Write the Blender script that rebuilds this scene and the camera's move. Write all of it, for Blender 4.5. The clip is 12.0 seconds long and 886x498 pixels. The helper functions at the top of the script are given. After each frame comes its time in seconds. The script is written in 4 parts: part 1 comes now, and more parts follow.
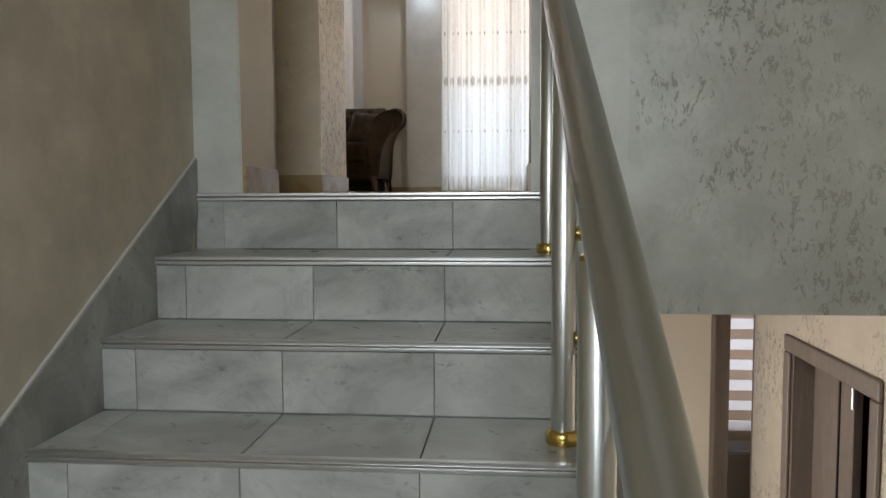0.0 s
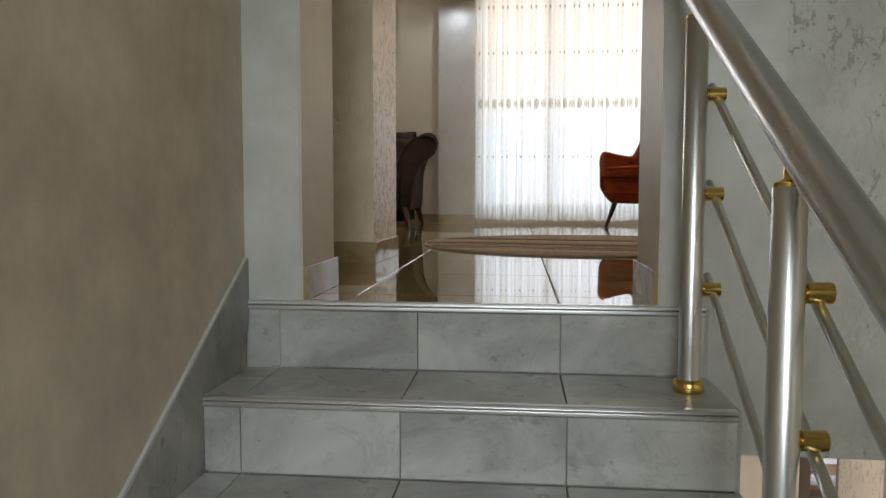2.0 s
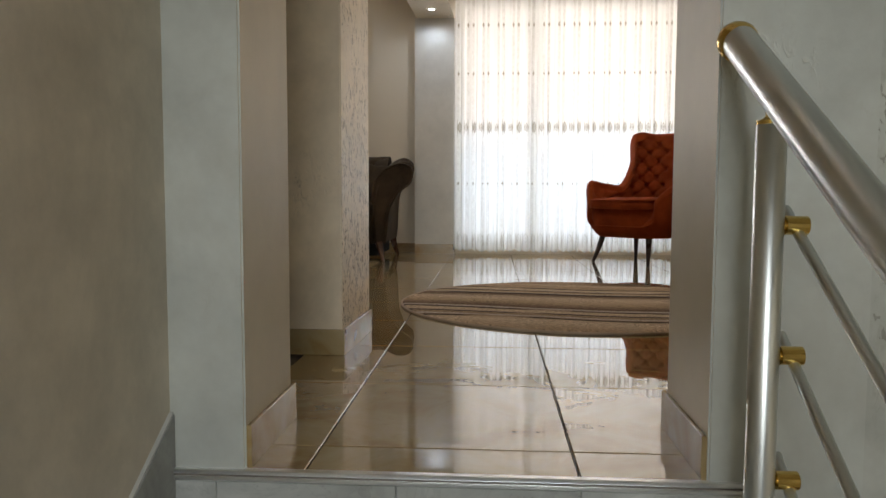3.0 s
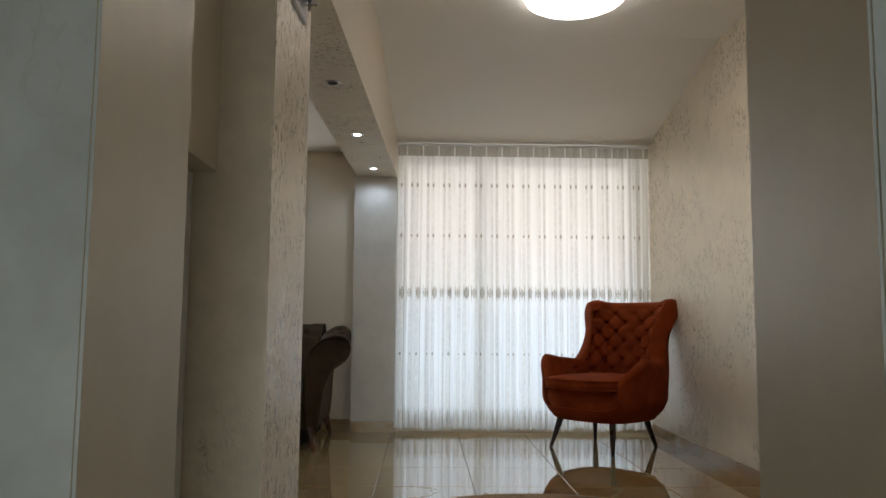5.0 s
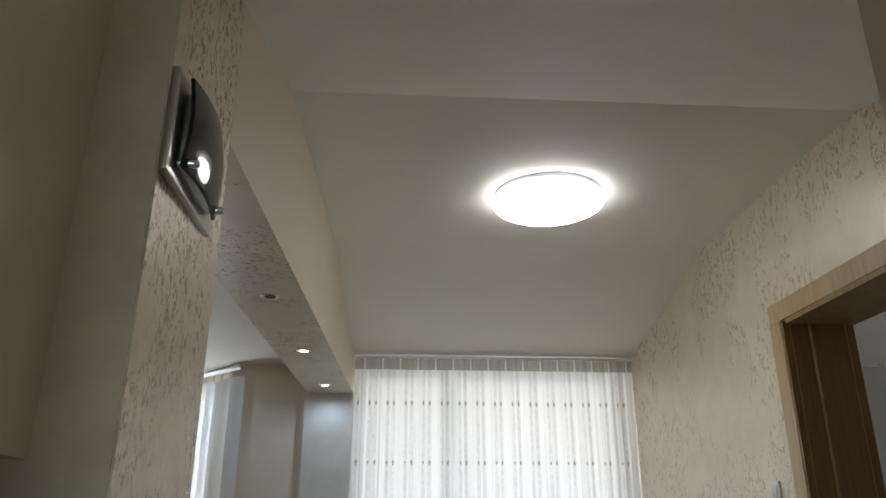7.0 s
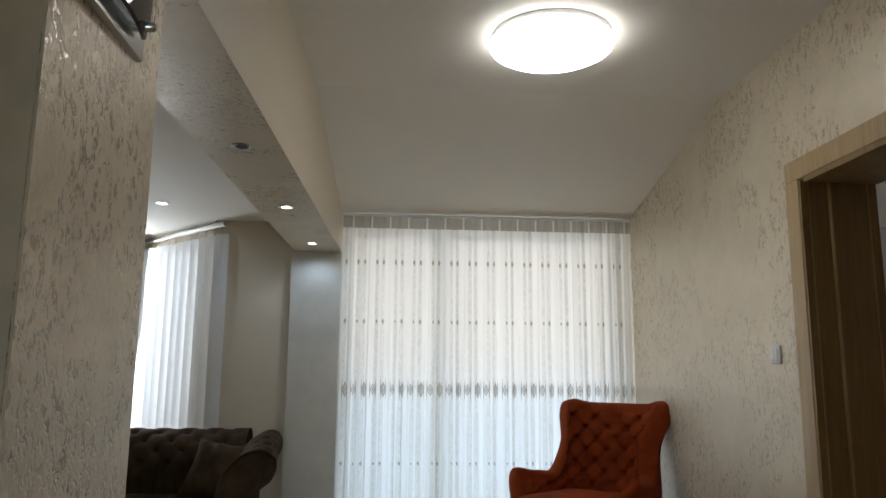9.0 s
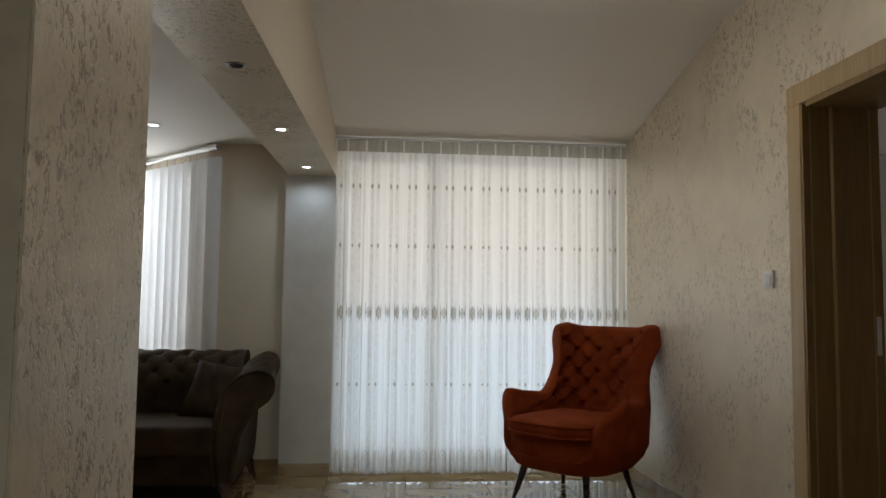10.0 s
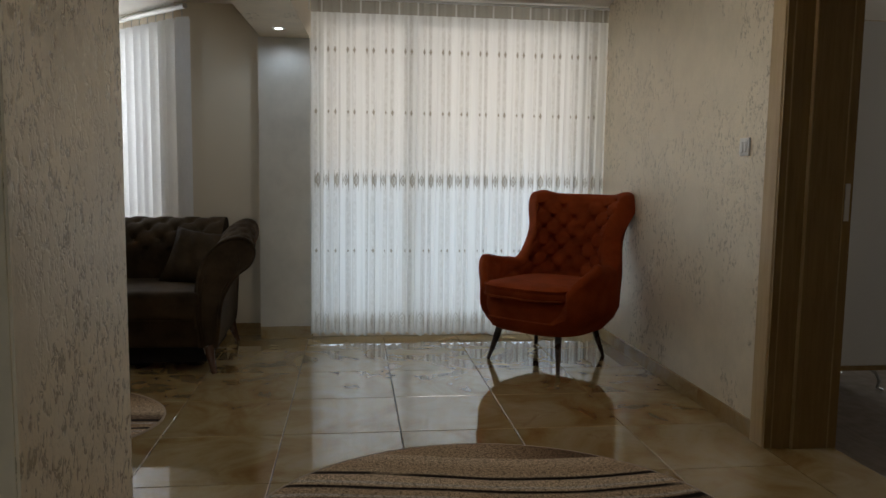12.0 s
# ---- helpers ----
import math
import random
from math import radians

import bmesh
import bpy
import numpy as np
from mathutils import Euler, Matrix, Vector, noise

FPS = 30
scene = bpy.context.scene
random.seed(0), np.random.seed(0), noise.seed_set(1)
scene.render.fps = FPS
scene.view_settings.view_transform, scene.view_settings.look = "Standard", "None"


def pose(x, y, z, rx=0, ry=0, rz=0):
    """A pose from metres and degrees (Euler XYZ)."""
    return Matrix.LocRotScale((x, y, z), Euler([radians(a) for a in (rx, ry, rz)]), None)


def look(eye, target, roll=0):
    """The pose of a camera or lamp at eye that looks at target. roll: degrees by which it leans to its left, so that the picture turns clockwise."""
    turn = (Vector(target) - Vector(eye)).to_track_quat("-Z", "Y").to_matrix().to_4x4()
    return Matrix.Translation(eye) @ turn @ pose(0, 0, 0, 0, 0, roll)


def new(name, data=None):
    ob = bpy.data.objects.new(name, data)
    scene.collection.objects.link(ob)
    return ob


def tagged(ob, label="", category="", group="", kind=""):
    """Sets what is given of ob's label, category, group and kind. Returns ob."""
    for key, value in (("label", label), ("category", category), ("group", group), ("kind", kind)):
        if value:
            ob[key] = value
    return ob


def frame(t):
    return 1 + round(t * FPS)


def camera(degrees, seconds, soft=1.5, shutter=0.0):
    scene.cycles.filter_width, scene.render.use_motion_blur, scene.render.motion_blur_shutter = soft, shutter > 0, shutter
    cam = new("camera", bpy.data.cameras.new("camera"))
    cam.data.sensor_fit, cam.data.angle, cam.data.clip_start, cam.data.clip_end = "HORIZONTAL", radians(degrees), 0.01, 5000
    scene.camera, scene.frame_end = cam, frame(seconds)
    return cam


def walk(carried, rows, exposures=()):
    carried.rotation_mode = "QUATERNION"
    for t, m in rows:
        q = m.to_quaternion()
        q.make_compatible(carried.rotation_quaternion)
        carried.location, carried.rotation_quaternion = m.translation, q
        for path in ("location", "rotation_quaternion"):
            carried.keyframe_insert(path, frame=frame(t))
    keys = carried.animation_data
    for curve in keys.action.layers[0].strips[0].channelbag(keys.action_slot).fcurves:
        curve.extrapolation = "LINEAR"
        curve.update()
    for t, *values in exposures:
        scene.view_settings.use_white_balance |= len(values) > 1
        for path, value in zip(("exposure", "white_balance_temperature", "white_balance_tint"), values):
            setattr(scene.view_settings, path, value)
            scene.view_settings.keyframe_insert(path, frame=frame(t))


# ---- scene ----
cam = camera(61.3, 12.0)
PATH = [
    (0, (0.016, -0.202, -0.011), (-0.163, 1.785, -0.152), -0.3),
    (0.5, (-0.036, -0.123, 0.075), (-0.203, 1.865, -0.066), -0.1),
    (1, (-0.123, -0.054, 0.146), (-0.284, 1.935, 0.013), 0.1),
    (1.5, (-0.221, 0.062, 0.221), (-0.417, 2.047, 0.08), 0.1),
    (2, (-0.263, 0.197, 0.268), (-0.461, 2.182, 0.125), 0.1),
    (2.2, (-0.278, 0.291, 0.297), (-0.473, 2.276, 0.147), 0.1),
    (2.5, (-0.294, 0.451, 0.403), (-0.474, 2.438, 0.253), 0.2),
    (2.7, (-0.306, 0.526, 0.463), (-0.471, 2.512, 0.303), 0.2),
    (4.3, (-0.414, 1.105, 0.81), (-0.376, 3.104, 0.847), 0.3),
    (4.5, (-0.407, 1.132, 0.85), (-0.366, 3.131, 0.909), 0.4),
    (5, (-0.435, 1.215, 0.889), (-0.387, 3.205, 1.083), 0.5),
    (5.5, (-0.468, 1.339, 0.992), (-0.405, 3.305, 1.355), 0.5),
    (6, (-0.455, 1.452, 1.059), (-0.373, 3.388, 1.556), 0.2),
    (6.5, (-0.391, 1.633, 1.097), (-0.284, 3.52, 1.75), 0.2),
    (6.7, (-0.378, 1.699, 1.131), (-0.259, 3.565, 1.842), 0.0),
    (8.3, (-0.359, 2.041, 1.192), (-0.231, 3.983, 1.654), 0.3),
    (8.5, (-0.353, 2.053, 1.195), (-0.216, 4.004, 1.615), 0.4),
    (9, (-0.33, 2.055, 1.201), (-0.188, 4.02, 1.543), 0.5),
    (9.5, (-0.34, 2.057, 1.2), (-0.19, 4.038, 1.434), 0.6),
    (10, (-0.357, 2.064, 1.192), (-0.188, 4.051, 1.338), 0.7),
    (10.5, (-0.36, 2.06, 1.187), (-0.17, 4.05, 1.237), 0.7),
    (11, (-0.367, 2.057, 1.183), (-0.159, 4.046, 1.149), 0.7),
    (11.5, (-0.369, 2.057, 1.183), (-0.143, 4.04, 1.054), 0.8),
    (12, (-0.377, 2.05, 1.179), (-0.138, 4.026, 0.978), 0.8),
]
EXPOSURE = [
    (0.0, -0.15, 6800, 17), (0.5, -0.1, 6800, 17), (2.0, 0.0, 6900, 17), (2.7, 0.05, 6950, 17), (4.5, -0.32, 6600, 14), (5.5, -0.50, 6400, 13),
    (6.0, -0.43, 6200, 12), (6.5, -0.34, 6000, 10), (8.5, -0.45, 5950, 9), (9.0, -0.55, 6200, 10), (9.5, -0.71, 6420, 11), (10.5, -0.90, 6560, 12), (12.0, -1.0, 6620, 12),
]
walk(cam, [(t, look(eye, target, roll)) for t, eye, target, roll in PATH], EXPOSURE)

# ---- world and light ----
world = bpy.data.worlds.new("sky")
scene.world = world
world.use_nodes = True
wn = world.node_tree
sky = wn.nodes.new("ShaderNodeTexSky")
sky.sky_type = "NISHITA"
sky.sun_disc = False
sky.sun_elevation, sky.sun_rotation = radians(52), radians(200)
wn.nodes["Background"].inputs[1].default_value = 0.12
wn.links.new(sky.outputs[0], wn.nodes["Background"].inputs[0])
sun = new("sun", bpy.data.lights.new("sun", "SUN"))
sun.data.energy, sun.data.angle, sun.data.color = 3.0, radians(0.5), (1.0, 0.95, 0.88)
sun.matrix_world = look((0, -4, 8), (0, 0, 2.8))


def window_light(name, eye, target, w, h, watts, colour):
    """An area lamp: sky light at a window's opening, and one added fill."""
    lamp = new(name, bpy.data.lights.new(name, "AREA"))
    lamp.data.shape, lamp.data.size, lamp.data.size_y = "RECTANGLE", w, h
    lamp.data.energy, lamp.data.color = watts, colour
    lamp.matrix_world = look(eye, target)
    return lamp


# cool sky light below; above, an added warm lamp that tints the curtain
window_light("balcony_sky_light", (0.38, 7.78, 0.58), (0.38, 0, 0.56), 1.95, 1.12, 15.5, (0.64, 0.83, 1.0))
window_light("balcony_warm_light", (0.38, 7.78, 1.72), (0.38, 0, 1.66), 1.95, 1.12, 11.5, (1.0, 0.93, 0.84))
window_light("bay_window_light", (-2.25, 8.25, 1.5), (-1.7, 7.4, 1.4), 1.3, 1.5, 46, (0.92, 0.97, 1.0))
window_light("landing_window_light", (-0.1, -1.72, 0.75), (-0.1, 2, -0.75), 1.2, 1.3, 24, (0.84, 0.96, 0.99)).data.spread = radians(125)   # tilted down and narrowed to keep the upper wall ends dim
# unseen fill lamp, added before the solid west wall; it has no window
window_light("lower_hall_fill_light", (-0.98, 3.3, -1.4), (1.4, 3.3, -1.5), 1.2, 1.3, 46, (0.94, 0.97, 1.0))
window_light("bedroom_window_light", (4.6, 5.6, 1.4), (2.0, 5.2, 1.0), 1.2, 1.3, 16, (0.95, 0.97, 1.0))
window_light("lower_window_light", (1.98, 6.6, -1.2), (1.98, 4, -1.2), 1.2, 1.4, 11, (0.95, 0.97, 1.0))

# ---- materials ----
def material(name, rough=0.5, metal=0.0, base=(0.8, 0.8, 0.8)):
    m = bpy.data.materials.new(name)
    m.use_nodes = True
    n, l = m.node_tree.nodes, m.node_tree.links
    b = n["Principled BSDF"]
    b.inputs["Roughness"].default_value = rough
    b.inputs["Metallic"].default_value = metal
    b.inputs["Base Color"].default_value = (*base, 1)
    return m, n, l, b


def coords(n, l, scale=(1, 1, 1), rot=(0, 0, 0), kind="Object"):
    tc, mp = n.new("ShaderNodeTexCoord"), n.new("ShaderNodeMapping")
    mp.inputs["Scale"].default_value = scale
    mp.inputs["Rotation"].default_value = rot
    l.new(tc.outputs[kind], mp.inputs[0])
    return mp.outputs[0]


def noise_tex(n, l, vec, scale, detail=4.0, rough=0.5, distort=0.0):
    t = n.new("ShaderNodeTexNoise")
    t.inputs["Scale"].default_value, t.inputs["Detail"].default_value = scale, detail
    t.inputs["Roughness"].default_value, t.inputs["Distortion"].default_value = rough, distort
    if vec is not None:
        l.new(vec, t.inputs["Vector"])
    return t.outputs[0]


def ramp(n, l, src, stops):
    r = n.new("ShaderNodeValToRGB")
    while len(r.color_ramp.elements) < len(stops):
        r.color_ramp.elements.new(0.5)
    for e, (p, c) in zip(r.color_ramp.elements, stops):
        e.position = p
        e.color = (*c, 1) if not isinstance(c, (int, float)) else (c, c, c, 1)
    l.new(src, r.inputs[0])
    return r.outputs[0]


def mix(n, l, fac, a, b, blend="MIX"):
    m = n.new("ShaderNodeMix")
    m.data_type, m.blend_type = "RGBA", blend
    for sock, v in ((m.inputs[0], fac), (m.inputs[6], a), (m.inputs[7], b)):
        if hasattr(v, "links"):
            l.new(v, sock)
        else:
            sock.default_value = v if isinstance(v, (int, float)) else (*v, 1)
    return m.outputs[2]


def maths(n, l, op, a, b=0.0):
    m = n.new("ShaderNodeMath")
    m.operation = op
    for sock, v in ((m.inputs[0], a), (m.inputs[1], b)):
        if hasattr(v, "links"):
            l.new(v, sock)
        else:
            sock.default_value = v
    return m.outputs[0]


def bump(n, l, b, height, strength=0.3, dist=0.01):
    u = n.new("ShaderNodeBump")
    u.inputs["Strength"].default_value, u.inputs["Distance"].default_value = strength, dist
    l.new(height, u.inputs["Height"])
    l.new(u.outputs[0], b.inputs["Normal"])


def plaster(name, base, fleck, cover, rough=0.5, sheen=0.35, relief=0.4, mottle=0.08, size=30, stain=0.0, width=0.05, depth=0.8):
    """Pearl plaster with short hooked trowel marks that come in drifts; cover is the share that they fill."""
    m, n, l, b = material(name, rough)
    v = coords(n, l, (1, 1, 0.55))
    worm = noise_tex(n, l, v, size, 3, 0.6, 0.7)
    stroke = ramp(n, l, maths(n, l, "ABSOLUTE", maths(n, l, "SUBTRACT", worm, 0.5)), [(width * 0.3, 1.0), (width, 0.0)])
    broken = ramp(n, l, noise_tex(n, l, v, size * 0.9, 2, 0.5, 0.4), [(0.46, 0.0), (0.56, 1.0)])
    blot = ramp(n, l, noise_tex(n, l, v, size * 1.5, 4, 0.6, 0.6), [(0.57, 0.0), (0.66, 1.0)])
    drift = noise_tex(n, l, coords(n, l), 1.9, 4, 0.65)
    where = ramp(n, l, drift, [(0.66 - 0.34 * cover, 0.0), (0.80 - 0.34 * cover, 1.0)])
    mask = maths(n, l, "MULTIPLY", maths(n, l, "MAXIMUM", maths(n, l, "MULTIPLY", stroke, broken), maths(n, l, "MULTIPLY", blot, 0.7)), where)
    cloud = noise_tex(n, l, coords(n, l), 5.5, 5, 0.65)
    tone = mix(n, l, ramp(n, l, cloud, [(0.3, 0.0), (0.7, 1.0)]), tuple(c * (1 - mottle) for c in base), tuple(min(1, c * (1 + mottle * 0.6)) for c in base))
    if stain:
        big = ramp(n, l, noise_tex(n, l, coords(n, l, (1, 1, 0.8)), 2.6, 5, 0.68, 0.5), [(0.46, 0.0), (0.66, 1.0)])
        tone = mix(n, l, maths(n, l, "MULTIPLY", big, stain), tone, fleck)
    l.new(mix(n, l, maths(n, l, "MULTIPLY", mask, depth), tone, fleck), b.inputs["Base Color"])
    l.new(ramp(n, l, mask, [(0, rough), (1, rough * 0.55)]), b.inputs["Roughness"])
    b.inputs["Metallic"].default_value = sheen * 0.4
    fine = noise_tex(n, l, coords(n, l), 160, 3, 0.6)
    h = maths(n, l, "ADD", maths(n, l, "MULTIPLY", mask, -1.0), maths(n, l, "ADD", maths(n, l, "MULTIPLY", fine, 0.22), maths(n, l, "MULTIPLY", cloud, 0.5)))
    bump(n, l, b, h, relief, 0.004)
    return m


def marble_grey(name, lo, hi, rough):
    m, n, l, b = material(name, rough)
    oi = n.new("ShaderNodeObjectInfo")
    add = n.new("ShaderNodeVectorMath")
    add.operation = "MULTIPLY_ADD"
    comb = n.new("ShaderNodeCombineXYZ")
    for i, k in enumerate((7.0, 13.0, 5.0)):
        l.new(maths(n, l, "MULTIPLY", oi.outputs["Random"], k), comb.inputs[i])
    l.new(coords(n, l, (1, 1.4, 1.4)), add.inputs[0])
    add.inputs[1].default_value = (1, 1, 1)
    l.new(comb.outputs[0], add.inputs[2])
    cloud = noise_tex(n, l, add.outputs[0], 3.2, 6, 0.6, 0.8)
    tone = ramp(n, l, cloud, [(0.32, lo), (0.5, tuple((p + q) / 2 for p, q in zip(lo, hi))), (0.68, hi)])
    vein = noise_tex(n, l, add.outputs[0], 2.4, 5, 0.6, 2.4)
    line = ramp(n, l, maths(n, l, "ABSOLUTE", maths(n, l, "SUBTRACT", vein, 0.5)), [(0.0, 0.75), (0.018, 0.0)])
    pits = ramp(n, l, noise_tex(n, l, add.outputs[0], 30, 4, 0.6), [(0.60, 0.0), (0.70, 1.0)])
    spotty = ramp(n, l, noise_tex(n, l, add.outputs[0], 5, 3), [(0.50, 0.0), (0.60, 1.0)])
    c = mix(n, l, maths(n, l, "MULTIPLY", line, 0.26), tone, (0.16, 0.17, 0.16))
    c = mix(n, l, maths(n, l, "MULTIPLY", maths(n, l, "MULTIPLY", pits, spotty), 0.62), c, (0.13, 0.13, 0.12))
    l.new(c, b.inputs["Base Color"])
    l.new(ramp(n, l, noise_tex(n, l, coords(n, l), 9, 4), [(0.3, rough * 0.85), (0.7, rough * 1.2)]), b.inputs["Roughness"])
    bump(n, l, b, maths(n, l, "ADD", cloud, noise_tex(n, l, coords(n, l), 90, 3)), 0.12, 0.002)
    return m


def floor_marble(name, gloss=1.0):
    m, n, l, b = material(name, 0.06)
    oi = n.new("ShaderNodeObjectInfo")
    comb = n.new("ShaderNodeCombineXYZ")
    for i, k in enumerate((11.0, 17.0, 3.0)):
        l.new(maths(n, l, "MULTIPLY", oi.outputs["Random"], k), comb.inputs[i])
    add = n.new("ShaderNodeVectorMath")
    add.operation = "ADD"
    l.new(coords(n, l), add.inputs[0])
    l.new(comb.outputs[0], add.inputs[1])
    cloud = noise_tex(n, l, add.outputs[0], 2.6, 6, 0.62, 1.2)
    tone = ramp(n, l, cloud, [(0.28, (0.23, 0.12, 0.032)), (0.42, (0.31, 0.195, 0.075)), (0.55, (0.37, 0.275, 0.135)), (0.75, (0.42, 0.345, 0.21))])
    rust = ramp(n, l, noise_tex(n, l, add.outputs[0], 4.5, 6, 0.65, 1.6), [(0.58, 0.0), (0.72, 0.8)])
    c = mix(n, l, maths(n, l, "MULTIPLY", rust, 0.58), tone, (0.24, 0.12, 0.045))
    l.new(c, b.inputs["Base Color"])
    l.new(ramp(n, l, noise_tex(n, l, coords(n, l), 6, 5, 0.7), [(0.35, 0.01 + 0.3 * (1 - gloss)), (0.75, 0.035 + 0.3 * (1 - gloss))]), b.inputs["Roughness"])
    b.inputs["IOR"].default_value = 1.72 + 0.15 * gloss
    b.inputs["Coat Weight"].default_value = 0.5 * gloss
    b.inputs["Coat Roughness"].default_value = 0.015
    return m


def wood(name, light, dark, grain=(18, 18, 1.2), rough=0.42):
    m, n, l, b = material(name, rough)
    g = noise_tex(n, l, coords(n, l, grain), 3.0, 6, 0.65, 0.6)
    l.new(ramp(n, l, g, [(0.3, dark), (0.7, light)]), b.inputs["Base Color"])
    l.new(ramp(n, l, noise_tex(n, l, coords(n, l), 12, 3), [(0.3, rough * 0.8), (0.7, rough * 1.25)]), b.inputs["Roughness"])
    bump(n, l, b, g, 0.15, 0.002)
    return m


def cloth(name, base, dark, rough=0.85, fine=420, sheen=0.4, spec=0.3):
    m, n, l, b = material(name, rough)
    big = noise_tex(n, l, coords(n, l), 7, 4, 0.6)
    small = noise_tex(n, l, coords(n, l), fine, 2, 0.6)
    l.new(mix(n, l, ramp(n, l, big, [(0.3, 0.0), (0.7, 1.0)]), dark, base), b.inputs["Base Color"])
    b.inputs["Sheen Weight"].default_value = sheen
    b.inputs["Specular IOR Level"].default_value = spec
    b.inputs["Sheen Roughness"].default_value = 0.4
    b.inputs["Sheen Tint"].default_value = (*[min(1, c * 1.8) for c in base], 1)
    bump(n, l, b, maths(n, l, "ADD", small, big), 0.25, 0.002)
    return m


def metal(name, base, rough, streak=True):
    m, n, l, b = material(name, rough, 1.0, base)
    if streak:
        s = noise_tex(n, l, coords(n, l), 14, 3, 0.5)
        l.new(ramp(n, l, s, [(0.3, rough * 0.93), (0.7, rough * 1.08)]), b.inputs["Roughness"])
    return m


def painted(name, base, rough=0.55, bumpy=0.08):
    m, n, l, b = material(name, rough)
    big = noise_tex(n, l, coords(n, l), 2.2, 5, 0.6)
    l.new(mix(n, l, big, tuple(c * 0.95 for c in base), base), b.inputs["Base Color"])
    bump(n, l, b, noise_tex(n, l, coords(n, l), 120, 3), bumpy, 0.002)
    return m


def glow(name, colour, strength):
    m = bpy.data.materials.new(name)
    m.use_nodes = True
    n, l = m.node_tree.nodes, m.node_tree.links
    e = n.new("ShaderNodeEmission")
    e.inputs[0].default_value, e.inputs[1].default_value = (*colour, 1), strength
    l.new(e.outputs[0], n["Material Output"].inputs[0])
    return m


# the stairwell's cool light is put into this plaster's base colour
STAIR_WALL = plaster("stairwell_cool_lit_plaster", (0.50, 0.515, 0.475), (0.30, 0.285, 0.235), 0.74, 0.38, 0.6, 0.06, 0.18, 42, 0.4, 0.085, 0.62)
# wall ends: cool stair light tints the fronts here
NIB_WALL = plaster("wall_end_cool_lit_plaster", (0.52, 0.54, 0.50), (0.40, 0.385, 0.33), 0.30, 0.42, 0.55, 0.2, 0.16, 34, 0.45)
NIB_CREAM = plaster("pillar_smooth_plaster", (0.70, 0.60, 0.455), (0.49, 0.425, 0.325), 0.30, 0.42, 0.5, 0.25, 0.14, 34, 0.5)
# lit copy for the reveals, with the room's warm light in its base
NIB_WARM_LIT = plaster("reveal_warm_lit_plaster", (0.60, 0.535, 0.415), (0.53, 0.47, 0.36), 0.0, 0.45, 0.45, 0.2, 0.06, 30)
# same plaster on the left wall, its warmer light put into the base
STAIR_WARM_LIT = plaster("stairwell_warm_lit_plaster", (0.58, 0.515, 0.41), (0.43, 0.385, 0.31), 0.10, 0.5, 0.4, 0.3, 0.2, 30, 0.6)
ROOM_WALL = plaster("room_cream_plaster", (0.73, 0.645, 0.50), (0.53, 0.455, 0.335), 0.78, 0.42, 0.6, 0.2, 0.09, 52, 0.0, 0.085, 0.48)
PILLAR_WALL = plaster("pillar_fleck_plaster", (0.76, 0.655, 0.495), (0.44, 0.35, 0.235), 1.0, 0.42, 0.45, 0.28, 0.14, 62, 0.0, 0.10, 0.8)
# greyer than the room's plaster: the spotlight's cool cast is in the base
PIER_WALL = plaster("pier_cool_lit_plaster", (0.60, 0.57, 0.51), (0.50, 0.47, 0.41), 0.15, 0.42, 0.6, 0.35, 0.1, 34)
SMOOTH_WALL = painted("smooth_cream_paint", (0.69, 0.60, 0.465), 0.5)
CEILING = painted("ceiling_white_paint", (0.86, 0.82, 0.745), 0.7)
STEP_MARBLE = marble_grey("grey_marble_tile", (0.28, 0.285, 0.265), (0.555, 0.565, 0.535), 0.3)
SKIRT_MARBLE = marble_grey("grey_marble_skirting", (0.17, 0.17, 0.155), (0.40, 0.40, 0.37), 0.35)
GROUT = painted("dark_grout", (0.16, 0.14, 0.12), 0.8)
TRIM = metal("brushed_aluminium", (0.78, 0.79, 0.79), 0.3)
STEEL = metal("satin_stainless_steel", (0.66, 0.68, 0.67), 0.31)
BRASS = metal("polished_brass", (0.72, 0.50, 0.15), 0.22)
FLOOR_TILE = floor_marble("polished_beige_marble")
SKIRT_TILE = floor_marble("polished_beige_skirting", 0.25)
OAK = wood("oak_veneer", (0.33, 0.22, 0.085), (0.22, 0.137, 0.047))
OAK_PALE = wood("pale_oak_edge", (0.52, 0.385, 0.205), (0.41, 0.285, 0.14))
DARK_WOOD = wood("dark_stained_wood", (0.055, 0.03, 0.02), (0.025, 0.014, 0.01), (30, 30, 3), 0.3)
PARQUET = wood("dark_laminate", (0.16, 0.12, 0.09), (0.08, 0.06, 0.045), (14, 1.5, 14), 0.35)
WHITE = painted("white_lacquer", (0.78, 0.79, 0.79), 0.3)
# flat black: painted shade of a door gap, and glass of unlit bulbs
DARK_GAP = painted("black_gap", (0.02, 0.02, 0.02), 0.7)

# ---- building blocks ----
def box(bm, x0, y0, z0, x1, y1, z1, bevel=0.0, segs=2):
    vs = [bm.verts.new((x, y, z)) for z in (z0, z1) for x, y in ((x0, y0), (x1, y0), (x1, y1), (x0, y1))]
    fs = [bm.faces.new([vs[i] for i in f]) for f in ((3, 2, 1, 0), (4, 5, 6, 7), (0, 1, 5, 4), (1, 2, 6, 5), (2, 3, 7, 6), (3, 0, 4, 7))]
    if bevel:
        bmesh.ops.bevel(bm, geom=list({e for f in fs for e in f.edges}), offset=bevel, segments=segs, profile=0.6, affect="EDGES")
    return bm


